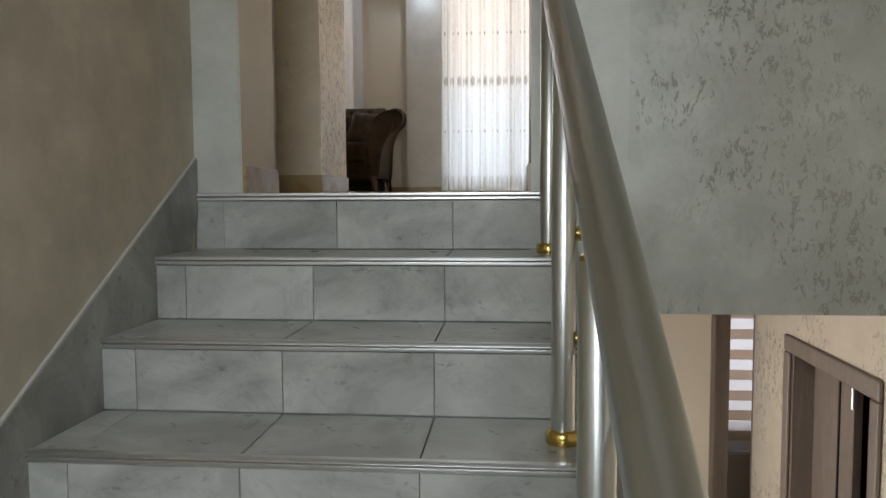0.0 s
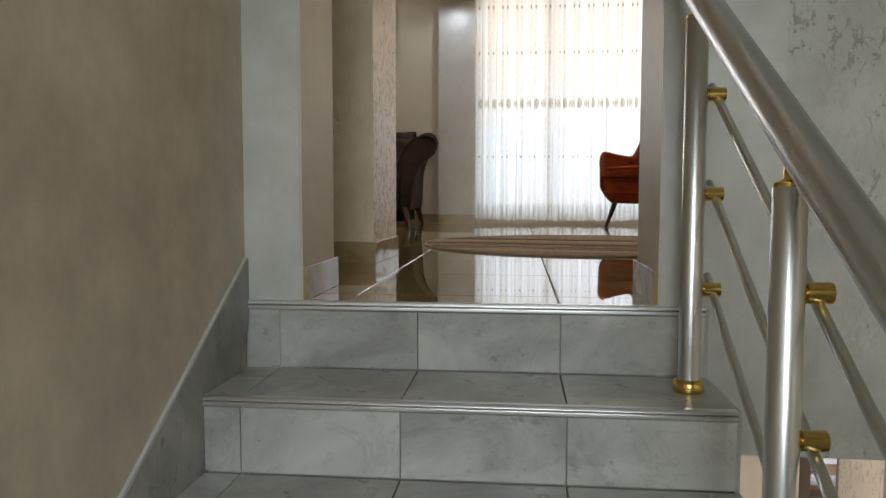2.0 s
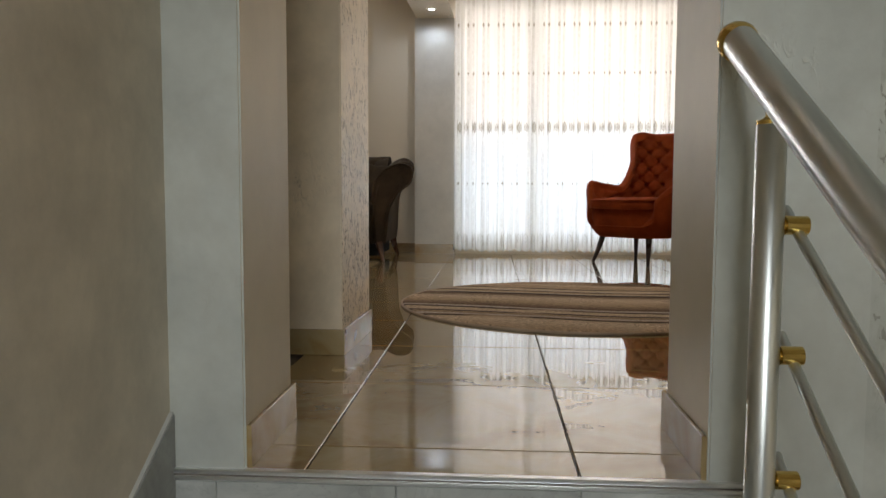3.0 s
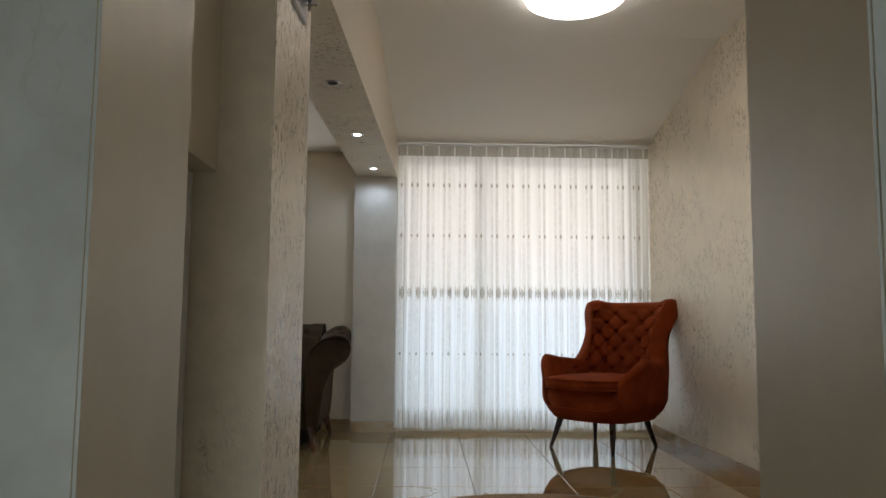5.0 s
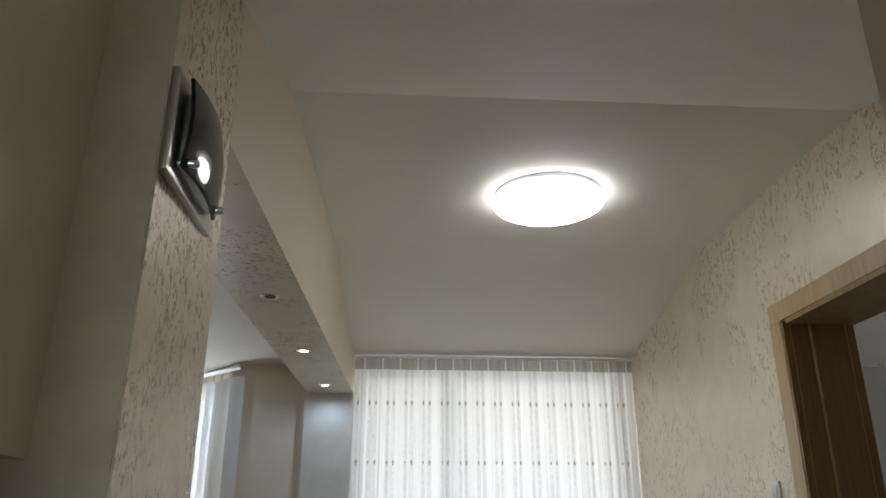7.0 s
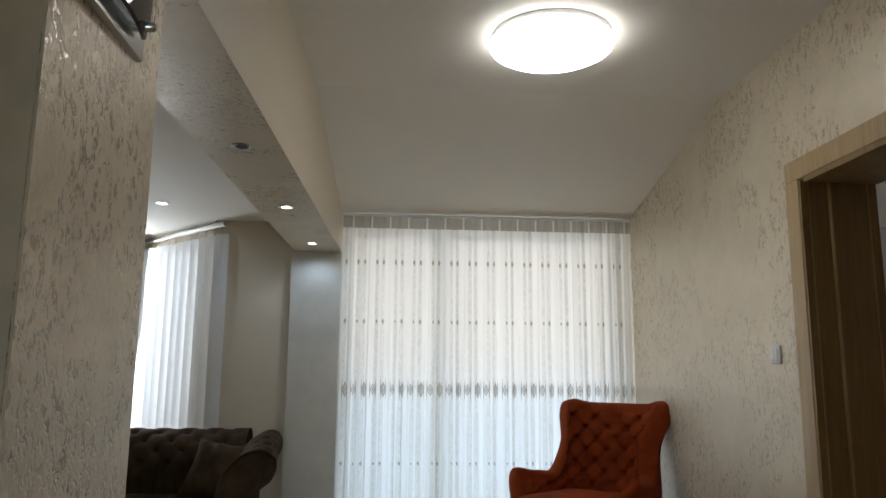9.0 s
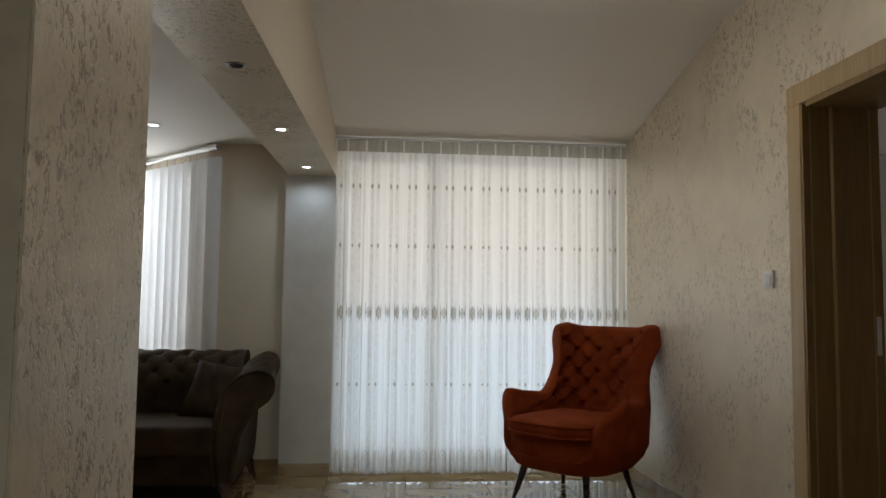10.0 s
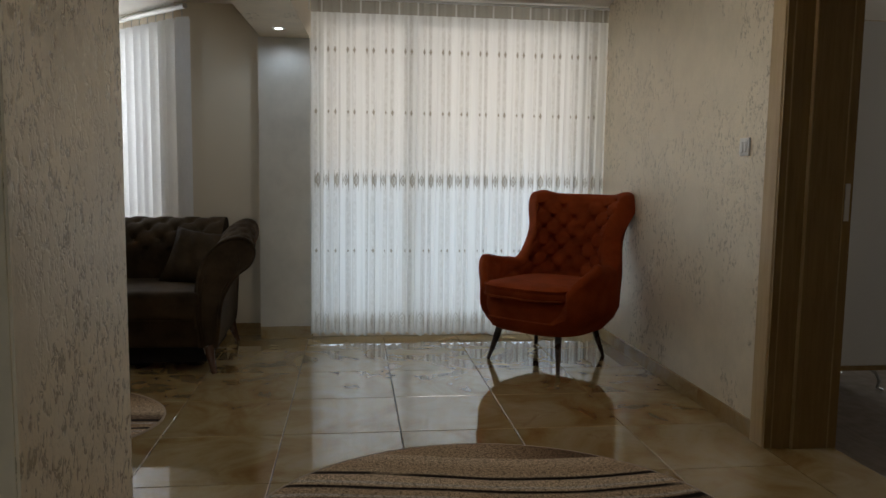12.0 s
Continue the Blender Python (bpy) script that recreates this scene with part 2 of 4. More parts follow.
def prism(bm, pts, z0, z1):
    """An upright prism on a plan outline, counter-clockwise."""
    lo, hi = [bm.verts.new((x, y, z0)) for x, y in pts], [bm.verts.new((x, y, z1)) for x, y in pts]
    bm.faces.new(lo[::-1])
    bm.faces.new(hi)
    for i in range(len(pts)):
        j = (i + 1) % len(pts)
        bm.faces.new((lo[i], lo[j], hi[j], hi[i]))
    return bm


def slab_x(bm, outline, x0, x1):
    """A prism along x on a (y, z) outline."""
    a, b = [bm.verts.new((x0, y, z)) for y, z in outline], [bm.verts.new((x1, y, z)) for y, z in outline]
    bm.faces.new(a)
    bm.faces.new(b[::-1])
    for i in range(len(outline)):
        j = (i + 1) % len(outline)
        bm.faces.new((a[j], a[i], b[i], b[j]))
    bmesh.ops.recalc_face_normals(bm, faces=bm.faces[:])
    return bm


def tube(bm, pts, radius, sides=16, caps=True):
    """A round tube along points; radius one number or one for each point."""
    pts = [Vector(p) for p in pts]
    rs = radius if isinstance(radius, (list, tuple)) else [radius] * len(pts)
    rings, side = [], None
    for i, p in enumerate(pts):
        d = (pts[min(i + 1, len(pts) - 1)] - pts[max(i - 1, 0)]).normalized()
        if side is None:
            side = d.orthogonal().normalized()
        side = (side - d * side.dot(d)).normalized()
        up = d.cross(side)
        rings.append([bm.verts.new(p + rs[i] * (math.cos(a) * side + math.sin(a) * up)) for a in (2 * math.pi * k / sides for k in range(sides))])
    for r, s in zip(rings, rings[1:]):
        for k in range(sides):
            bm.faces.new((r[k], r[(k + 1) % sides], s[(k + 1) % sides], s[k]))
    if caps:
        bm.faces.new(rings[0][::-1])
        bm.faces.new(rings[-1])
    return bm


def lathe(bm, profile, x, y, z, sides=24):
    """A turned body about an upright axis; profile of (radius, height)."""
    rings = [[bm.verts.new((x + r * math.cos(a), y + r * math.sin(a), z + h)) for a in (2 * math.pi * k / sides for k in range(sides))] for r, h in profile]
    for r, s in zip(rings, rings[1:]):
        for k in range(sides):
            bm.faces.new((r[k], r[(k + 1) % sides], s[(k + 1) % sides], s[k]))
    bm.faces.new(rings[0][::-1])
    bm.faces.new(rings[-1])
    bmesh.ops.recalc_face_normals(bm, faces=bm.faces[:])
    return bm


def mesh_of(name, bm, mat, smooth=False):
    me = bpy.data.meshes.new(name)
    bm.to_mesh(me)
    bm.free()
    me.materials.append(mat)
    if smooth:
        me.shade_smooth()
        me.set_sharp_from_angle(angle=radians(40))
    return me


def part(name, bm, mat, parent=None, label="", smooth=False):
    ob = new(name, mesh_of(name, bm, mat, smooth))
    if parent is not None:
        ob.parent = parent
    return tagged(ob, label)


def structure(name, bm, mat, label, category, smooth=False):
    return tagged(part(name, bm, mat, None, "", smooth), label, category, "", "structure")


def boxes(*rows):
    bm = bmesh.new()
    for r in rows:
        box(bm, *r)
    return bm


def thing(name, label, category, at=(0, 0, 0), turn=0.0, group=""):
    e = new(name)
    e.empty_display_size = 0.1
    e.matrix_world = pose(*at, 0, 0, turn)
    return tagged(e, label, category, group)


# ---- the plan ----
LEFT, STAIR_R, RIGHT = -0.955, 0.190, 1.42     # stairwell's left wall, free end of the steps, the room's right wall
EDGE, RISE, GOING, STEPS = 2.035, 0.1715, 0.285, 9
NIB_L, NIB_R, NIB_Y = -0.805, 0.078, 2.372
FAR = 7.36
RIDGE_Y, FLAT_Z, KINK_Y, FAR_Z = 4.25, 2.70, 5.78, 2.358
LOW = -2.8


def beam_x(y):
    """The room-side face of the pillar, beam and pier, which runs a little askew."""
    return -0.825 + (y - 3.085) * 0.0358


# ---- structure ----
structure("wall_west_stair", boxes((-1.16, -1.8, LOW, LEFT, 2.04, 2.6)), STAIR_WARM_LIT, "pearl plaster wall beside the marble steps, tinted beige for its light", "wall")
def wall_end(x0, z0, x1, side):
    """A wall end whose two free corners are softly rounded."""
    bm = boxes((x0, 2.04, z0, x1, NIB_Y, 2.75))
    bmesh.ops.bevel(bm, geom=[e for e in bm.edges if abs(e.verts[0].co.z - e.verts[1].co.z) > 1 and abs(e.verts[0].co.x - side) < 0.001], offset=0.004, segments=2, affect="EDGES")
    return bm


nib_west = structure("wall_nib_west", wall_end(-1.16, LOW, NIB_L, NIB_L), NIB_WALL, "short pearl plaster wall end at the top of the steps", "wall")
nib_east = structure("wall_nib_east", wall_end(NIB_R, -0.362, 0.36, NIB_R), NIB_WALL, "smooth pearl plaster wall end beside the handrail", "wall")
structure("wall_landing_south", boxes((0.36, 2.04, -0.362, RIGHT, NIB_Y, 2.75)), STAIR_WALL, "pearl plaster wall behind the steel handrail, tinted grey for its light", "wall")
for nib in (nib_west, nib_east):                 # the reveals get the room's warm light as a cream colour
    nib.data.materials.append(NIB_WARM_LIT)
    for poly in nib.data.polygons:
        if abs(poly.normal.x) > 0.95 or poly.normal.y > 0.95:
            poly.material_index = 1
structure("wall_niche", boxes((-1.16, NIB_Y, 1.262, -0.962, 3.085, 2.75), (-1.16, NIB_Y, 0, -0.962, 2.47, 1.262)), SMOOTH_WALL, "smooth cream wall with a low cupboard recess", "wall")
structure("niche_back", boxes((-1.30, 2.4, 0, -1.16, 3.085, 1.4)), SMOOTH_WALL, "cream back of the cupboard recess", "wall")
bm = prism(bmesh.new(), [(-1.13, 3.085), (beam_x(3.085), 3.085), (beam_x(3.54), 3.54), (-1.13, 3.54)], 0, 2.85)
bmesh.ops.bevel(bm, geom=[e for e in bm.edges if abs(e.verts[0].co.z - e.verts[1].co.z) > 1], offset=0.004, segments=2, affect="EDGES")
pillar = structure("pillar", bm, PILLAR_WALL, "cream plaster pillar with raised vertical flecks", "pillar")
pillar.data.materials.append(NIB_CREAM)          # its stair side was left smooth
for poly in pillar.data.polygons:
    if poly.normal.y < -0.9:
        poly.material_index = 1
beam = structure("beam", prism(bmesh.new(), [(beam_x(3.54) - 0.31, 3.54), (beam_x(3.54), 3.54), (beam_x(7.65), 7.65), (beam_x(7.65) - 0.335, 7.65)], 2.087, 2.85), ROOM_WALL, "cream plaster ceiling beam with small spotlights", "beam")
beam.data.materials.append(SMOOTH_WALL)          # its sides were left smooth
for poly in beam.data.polygons:
    if abs(poly.normal.z) < 0.5:
        poly.material_index = 1
structure("pier", boxes((-1.022, FAR, 0, beam_x(FAR), 7.65, 2.087)), PIER_WALL, "smooth cream wall pier beside the curtain", "wall")
structure("wall_north", boxes((beam_x(FAR), 7.48, 2.30, RIGHT, 7.65, 2.85), (beam_x(FAR), 7.42, -0.3, RIGHT, 7.65, 0.06), (1.36, 7.48, 0.06, RIGHT, 7.65, 2.30)), SMOOTH_WALL, "cream wall round the balcony window", "wall")
structure("wall_east", boxes(
    (RIGHT, -1.8, LOW, 1.72, 2.78, 2.9), (RIGHT, 2.78, -0.80, 1.72, 3.62, 2.9), (RIGHT, 3.62, LOW, 1.72, 4.13, 2.9), (RIGHT, 4.13, LOW, 1.72, 4.2, -0.30),
    (RIGHT, 4.13, 2.056, 1.72, 5.042, 2.9), (RIGHT, 4.13, -0.30, 1.72, 5.042, -0.012), (RIGHT, 5.042, -0.30, 1.72, 7.65, 2.9)), ROOM_WALL, "cream pearl plaster wall with fine flecks", "wall")
structure("ceiling", slab_x(bmesh.new(), [(7.5, FAR_Z - 0.03), (KINK_Y, FLAT_Z), (RIDGE_Y, FLAT_Z), (2.3, 2.22), (2.3, 2.5), (RIDGE_Y, 2.9), (KINK_Y, 2.9), (7.5, 2.6)], -1.1, 1.6), CEILING, "white painted ceiling with sloping ends", "ceiling")
structure("stairwell_ceiling", boxes((-1.16, -1.8, 2.2, 1.5, 2.2, 2.35)), CEILING, "white stairwell ceiling", "ceiling")
structure("wall_south_landing", boxes((-1.16, -2.0, LOW, -0.72, -1.8, 2.6), (0.52, -2.0, LOW, 1.72, -1.8, 2.6), (-0.72, -2.0, LOW, 0.52, -1.8, 0.08), (-0.72, -2.0, 1.42, 0.52, -1.8, 2.6)), STAIR_WALL, "plaster wall with the landing window", "wall")
# sitting area behind the beam
structure("wall_bay_back", boxes((-1.6, 7.5, 0, -1.022, 7.65, 2.6)), SMOOTH_WALL, "cream wall behind the sofa", "wall")
structure("ceiling_sitting", boxes((-3.6, 3.3, 2.325, beam_x(3.6) - 0.29, 9.2, 2.5)), CEILING, "white ceiling of the sitting area", "ceiling")
structure("wall_west_sitting", boxes((-3.75, 3.3, 0, -3.6, 9.2, 2.6)), SMOOTH_WALL, "plain cream wall", "wall")
structure("wall_south_sitting", boxes((-3.6, 3.3, 0, -1.13, 3.45, 2.6)), SMOOTH_WALL, "plain cream wall", "wall")
structure("wall_bay_far", boxes((-3.6, 8.85, 0, -2.7, 9.0, 2.6)), SMOOTH_WALL, "plain cream wall", "wall")
bm = bmesh.new()
D0, D1 = Vector((-1.6, 7.56)), Vector((-2.85, 8.86))       # the bay's slanting window wall
dn = Vector((D1 - D0)).normalized()
dp = Vector((-dn.y, dn.x)) * -0.16


def bay(s, off=0.0):
    """A plan point s of the way along the slanting wall, off metres outside it."""
    p = D0 + (D1 - D0) * s + dp.normalized() * off
    return (p.x, p.y)


for s0, s1, z0, z1 in ((0, 0.1, 0, 2.6), (0.9, 1, 0, 2.6), (0.1, 0.9, 0, 0.72), (0.1, 0.9, 2.22, 2.6)):
    prism(bm, [bay(s0), bay(s0, 0.16), bay(s1, 0.16), bay(s1)], z0, z1)
bmesh.ops.recalc_face_normals(bm, faces=bm.faces[:])
structure("wall_bay_window", bm, SMOOTH_WALL, "slanting cream wall round the bay window", "wall")
# storey below
structure("floor_slab", boxes((-3.6, NIB_Y, -0.30, RIGHT, 9.0, -0.014), (LEFT, 2.05, -0.30, NIB_R, NIB_Y, -0.014), (NIB_R, 2.05, -0.361, RIGHT - 0.002, NIB_Y + 0.002, -0.30)), GROUT, "concrete floor slab with dark joints", "floor")
structure("lower_floor", boxes((-1.16, -1.8, LOW - 0.1, 1.72, 4.3, LOW), (-0.15, 4.3, LOW - 0.1, 3.15, 6.45, LOW), (1.72, 4.1, LOW - 0.1, 3.15, 4.3, LOW)), PARQUET, "dark lower hall floor", "floor")
structure("lower_wall_north", boxes((-1.16, 4.2, LOW, 1.175, 4.4, -0.30)), SMOOTH_WALL, "cream wall of the lower hall", "wall")
structure("lower_wall_west", boxes((-1.16, NIB_Y, LOW, -1.0, 4.2, -0.30)), SMOOTH_WALL, "cream wall of the lower hall", "wall")
structure("lower_room_wall", boxes((0.0, 6.3, LOW, 1.35, 6.45, -0.30), (2.6, 6.3, LOW, 3.0, 6.45, -0.30), (1.35, 6.3, LOW, 2.6, 6.45, -1.95), (1.35, 6.3, -0.42, 2.6, 6.45, -0.30), (-0.15, 4.4, LOW, 0.0, 6.45, -0.30), (3.0, 4.1, LOW, 3.15, 6.45, -0.30), (1.72, 4.1, LOW, 3.0, 4.2, -0.30), (1.42, 4.2, -0.32, 3.0, 6.3, -0.30)), SMOOTH_WALL, "cream walls of a lower room", "wall")
# bedroom past the right-hand door
structure("bedroom_floor", boxes((1.72, 3.0, -0.1, 4.8, 8.0, -0.004)), PARQUET, "dark laminate bedroom floor", "floor")
structure("bedroom_walls", boxes((1.72, 7.3, -0.1, 4.8, 7.45, 2.6), (1.72, 2.85, -0.1, 4.8, 3.0, 2.6), (4.65, 3.0, -0.1, 4.8, 5.0, 2.6), (4.65, 6.2, -0.1, 4.8, 7.3, 2.6), (4.65, 5.0, -0.1, 4.8, 6.2, 0.8), (4.65, 5.0, 2.1, 4.8, 6.2, 2.6)), ROOM_WALL, "cream bedroom walls", "wall")
structure("bedroom_ceiling", boxes((1.72, 3.0, 2.35, 4.8, 7.3, 2.5)), CEILING, "white bedroom ceiling", "ceiling")
structure("ground", boxes((-300, 9.3, -3.3, 300, 500, -3.2), (-300, -500, -3.3, 300, -2.1, -3.2)), painted("pale_ground", (0.30, 0.29, 0.26), 0.9), "pale ground outside", "ground")

# ---- railing ----
RAIL_SLOPE, PITCH = 0.627, 0.592        # the handrail's fall, and that of the steps
RX = 0.123
railing = thing("stair_railing", "brushed steel stair railing with brass fittings", "railing", (RX, 1.9, -RISE))
HAND = lambda y: 0.768 + (y - 1.93) * RAIL_SLOPE


def rel(bm):
    bm.transform(railing.matrix_world.inverted())
    return bm


for k in (1, 3, 5, 7):
    y, z = 1.90 - (k - 1) * 0.296, -k * RISE
    top = HAND(y) - 0.095
    post = part("post", rel(tube(bmesh.new(), [(RX, y, z), (RX, y, top - 0.004), (RX, y, top)], [0.0245, 0.0245, 0.022], 28)), STEEL, railing, "", True)
    part("base_collar", rel(lathe(bmesh.new(), [(0.0, 0), (0.033, 0), (0.034, 0.004), (0.034, 0.022), (0.029, 0.028), (0.0255, 0.029)], RX, y, z + 0.001, 28)), BRASS, post, "polished brass collar", True)
    part("top_cap", rel(lathe(bmesh.new(), [(0.0235, -0.002), (0.0235, 0.004), (0.012, 0.009), (0.010, 0.012), (0.010, 0.066), (0.006, 0.068)], RX, y, top, 20)), BRASS, post, "brass pin under the handrail", True)
    for h in (0.668 - k * 0.008, 0.452 - k * 0.008, 0.240 - k * 0.008):
        c = part("bar_holder", rel(tube(bmesh.new(), [(RX + 0.022, y, z + h), (RX + 0.026, y, z + h), (RX + 0.026, y, z + h), (RX + 0.062, y, z + h)], [0.010, 0.010, 0.0155, 0.0155], 18)), BRASS, post, "brass bar holder", True)
for h in (0.650, 0.434, 0.222):
    pts = [(RX + 0.047, y, -RISE + h + (y - 1.90) * (RISE / GOING + 0.028)) for y in (1.955, 1.4, 0.8, 0.12)]
    part("cross_bar", rel(tube(bmesh.new(), pts, 0.0095, 14)), STEEL, railing, "", True)
rail_x = 0.094
part("handrail", rel(tube(bmesh.new(), [(rail_x + (1.98 - y) * 0.021, y, HAND(y)) for y in (1.98, 1.3, 0.6, -0.1)], 0.0295, 32)), STEEL, railing, "", True)
e0 = Vector((rail_x, 1.98, HAND(1.98) - 0.004))
d = Vector((0, 1, RAIL_SLOPE)).normalized()
cap = [e0 - d * 0.004, e0, e0 + d * 0.012, e0 + d * 0.02, e0 + d * 0.034, e0 + d * 0.044, e0 + d * 0.049]
part("end_cap", rel(tube(bmesh.new(), cap, [0.0300, 0.0325, 0.0345, 0.0345, 0.030, 0.019, 0.004], 28)), BRASS, railing, "rounded brass handrail end", True)
part("wall_stay", rel(tube(bmesh.new(), [e0 + d * 0.02, (rail_x + 0.002, 2.04, e0.z + 0.03)], 0.008, 12)), BRASS, railing, "", True)

# ---- curtain ----
def curtain_cloth(name):
    m = bpy.data.materials.new(name)
    m.use_nodes = True
    n, l = m.node_tree.nodes, m.node_tree.links
    tc, sep = n.new("ShaderNodeTexCoord"), n.new("ShaderNodeSeparateXYZ")
    l.new(tc.outputs["UV"], sep.inputs[0])
    x, z = sep.outputs[0], sep.outputs[1]

    def tri(period, shift=0.0):
        f = maths(n, l, "FRACT", maths(n, l, "ADD", maths(n, l, "DIVIDE", x, period), shift))
        return maths(n, l, "MULTIPLY", maths(n, l, "ABSOLUTE", maths(n, l, "SUBTRACT", f, 0.5)), period)

    def diamonds(zc, half_w, half_h, period, shift=0.0):
        dz = maths(n, l, "DIVIDE", maths(n, l, "ABSOLUTE", maths(n, l, "SUBTRACT", z, zc)), half_h)
        s = maths(n, l, "ADD", maths(n, l, "DIVIDE", tri(period, shift), half_w), dz)
        return ramp(n, l, s, [(0.30, 0.9), (0.42, 0.25), (0.60, 0.3), (0.72, 1.0), (0.88, 1.0), (1.0, 0.0)] if half_w > 0.01 else [(0.85, 1.0), (1.0, 0.0)])

    out = None
    rows = [(2.010, 0.0099, 0.026, 0.131, 0.33), (2.010, 0.0099, 0.026, 0.131, 0.67), (1.592, 0.0099, 0.024, 0.131, 0.33), (1.592, 0.008, 0.016, 0.131, 0.65), (0.632, 0.008, 0.018, 0.131, 0.35), (0.632, 0.005, 0.013, 0.131, 0.65), (1.125, 0.016, 0.044, 0.0655, 0.0), (1.125, 0.022, 0.060, 0.131, 0.25), (1.125, 0.004, 0.085, 0.0328, 0.0)]
    for r in rows:
        d = diamonds(*r)
        out = d if out is None else maths(n, l, "MAXIMUM", out, d)
    hem = maths(n, l, "MULTIPLY", maths(n, l, "MAXIMUM", diamonds(0.15, 0.018, 0.05, 0.0655), diamonds(0.125, 0.007, 0.09, 0.0328)), 0.6)
    out = maths(n, l, "MAXIMUM", out, hem)
    low = ramp(n, l, z, [(0.10, 0.32), (0.22, 0.0)])
    out = maths(n, l, "MAXIMUM", out, low)
    stripe = maths(n, l, "MAXIMUM", ramp(n, l, tri(0.131, 0.35), [(0.009, 1.0), (0.014, 0.0)]), ramp(n, l, tri(0.131, 0.65), [(0.009, 1.0), (0.014, 0.0)]))
    lace = ramp(n, l, noise_tex(n, l, coords(n, l, (1, 1, 0.6)), 55, 3, 0.6, 0.5), [(0.38, 0.45), (0.64, 1.0)])
    stripe = maths(n, l, "MULTIPLY", stripe, lace)
    haze = ramp(n, l, noise_tex(n, l, coords(n, l, (6, 6, 0.25)), 2.2, 3, 0.6), [(0.35, 0.0), (0.7, 1.0)])
    dense = maths(n, l, "MINIMUM", maths(n, l, "ADD", maths(n, l, "MULTIPLY", out, 0.85), maths(n, l, "ADD", maths(n, l, "MULTIPLY", stripe, 0.36), maths(n, l, "MULTIPLY", haze, 0.12))), 1.0)
    hems = maths(n, l, "MAXIMUM", *[ramp(n, l, maths(n, l, "ABSOLUTE", maths(n, l, "SUBTRACT", tri(0.131, p), 0.0125)), [(0.0008, 1.0), (0.0024, 0.0)]) for p in (0.35, 0.65)])
    dense = maths(n, l, "MAXIMUM", dense, maths(n, l, "MULTIPLY", hems, ramp(n, l, z, [(0.95, 0.42), (1.25, 0.20)])))
    tape = maths(n, l, "GREATER_THAN", z, 2.255)
    loops = ramp(n, l, tri(0.131, 0.0), [(0.004, 0.35), (0.006, 0.92)])
    dense = maths(n, l, "MAXIMUM", dense, maths(n, l, "MULTIPLY", tape, loops))
    col = mix(n, l, dense, (0.90, 0.90, 0.87), (0.36, 0.33, 0.27))
    tr, tl, df, m1, m2 = n.new("ShaderNodeBsdfTransparent"), n.new("ShaderNodeBsdfTranslucent"), n.new("ShaderNodeBsdfDiffuse"), n.new("ShaderNodeMixShader"), n.new("ShaderNodeMixShader")
    l.new(col, tl.inputs[0])
    l.new(col, df.inputs[0])
    m1.inputs[0].default_value = 0.35
    l.new(tl.outputs[0], m1.inputs[1])
    l.new(df.outputs[0], m1.inputs[2])
    l.new(ramp(n, l, dense, [(0, 0.90), (1, 0.99)]), m2.inputs[0])
    l.new(tr.outputs[0], m2.inputs[1])
    l.new(m1.outputs[0], m2.inputs[2])
    l.new(m2.outputs[0], n["Material Output"].inputs[0])
    return m


def hanging(name, x0, x1, y, z0, z1, pleats, depth, mat, parent, seed, scallop=0.0):
    """A pleated sheet that hangs in uneven folds; its UV is the cloth in metres."""
    rng = random.Random(seed)
    ph = [rng.uniform(-0.5, 0.5) for _ in range(pleats + 2)]
    bm = bmesh.new()
    uvl = bm.loops.layers.uv.new("cloth")
    nx, zs = pleats * 10, [z0, z0 + 0.03, 0.3, 0.6, 0.9, 1.2, 1.5, 1.8, 2.05, z1 - 0.07, z1]
    grid = []
    for z in zs:
        row = []
        for i in range(nx + 1):
            u = i / nx
            p = u * pleats
            a = ph[int(p)] * (1 - p % 1) + ph[int(p) + 1] * (p % 1)
            f = 1 - (z - z0) / (z1 - z0)
            amp = depth * (0.55 + 0.75 * f) * (1 + 0.5 * a)
            yy = y + amp * math.sin(2 * math.pi * p + a * 1.6 * f) + 0.35 * amp * math.sin(4.7 * math.pi * p + 3 * a)
            xx = x0 + (x1 - x0) * u + 0.010 * f * math.sin(2 * math.pi * p * 0.5 + 5 * a)
            zz = z + (scallop * math.sin(2 * math.pi * p) + 0.006 * math.sin(p * 0.9) if z == z0 else 0)
            row.append(bm.verts.new((xx, yy, zz)))
        grid.append(row)
    for j in range(len(zs) - 1):
        for i in range(nx):
            f = bm.faces.new((grid[j][i], grid[j][i + 1], grid[j + 1][i + 1], grid[j + 1][i]))
            for lp, (di, dj) in zip(f.loops, ((0, 0), (1, 0), (1, 1), (0, 1))):
                lp[uvl].uv = (x0 + (x1 - x0) * (i + di) / nx, zs[j + dj])
    return part(name, bm, mat, parent, "", True)


SHEER = curtain_cloth("embroidered_sheer")
curtain = thing("curtain", "white embroidered sheer curtain hanging in front of the balcony window", "curtain")
hanging("cloth", -0.662, 1.417, 7.30, 0.036, 2.340, 32, 0.0075, SHEER, curtain, 3, 0.010)
part("curtain_rail", boxes((-0.672, 7.285, 2.341, 1.419, 7.315, 2.355)), WHITE, curtain, "white ceiling curtain rail")
pin = bmesh.new()
box(pin, -0.683, 7.262, 2.26, -0.670, 7.29, 2.33, 0.003, 1)
part("cord_box", pin, WHITE, curtain)

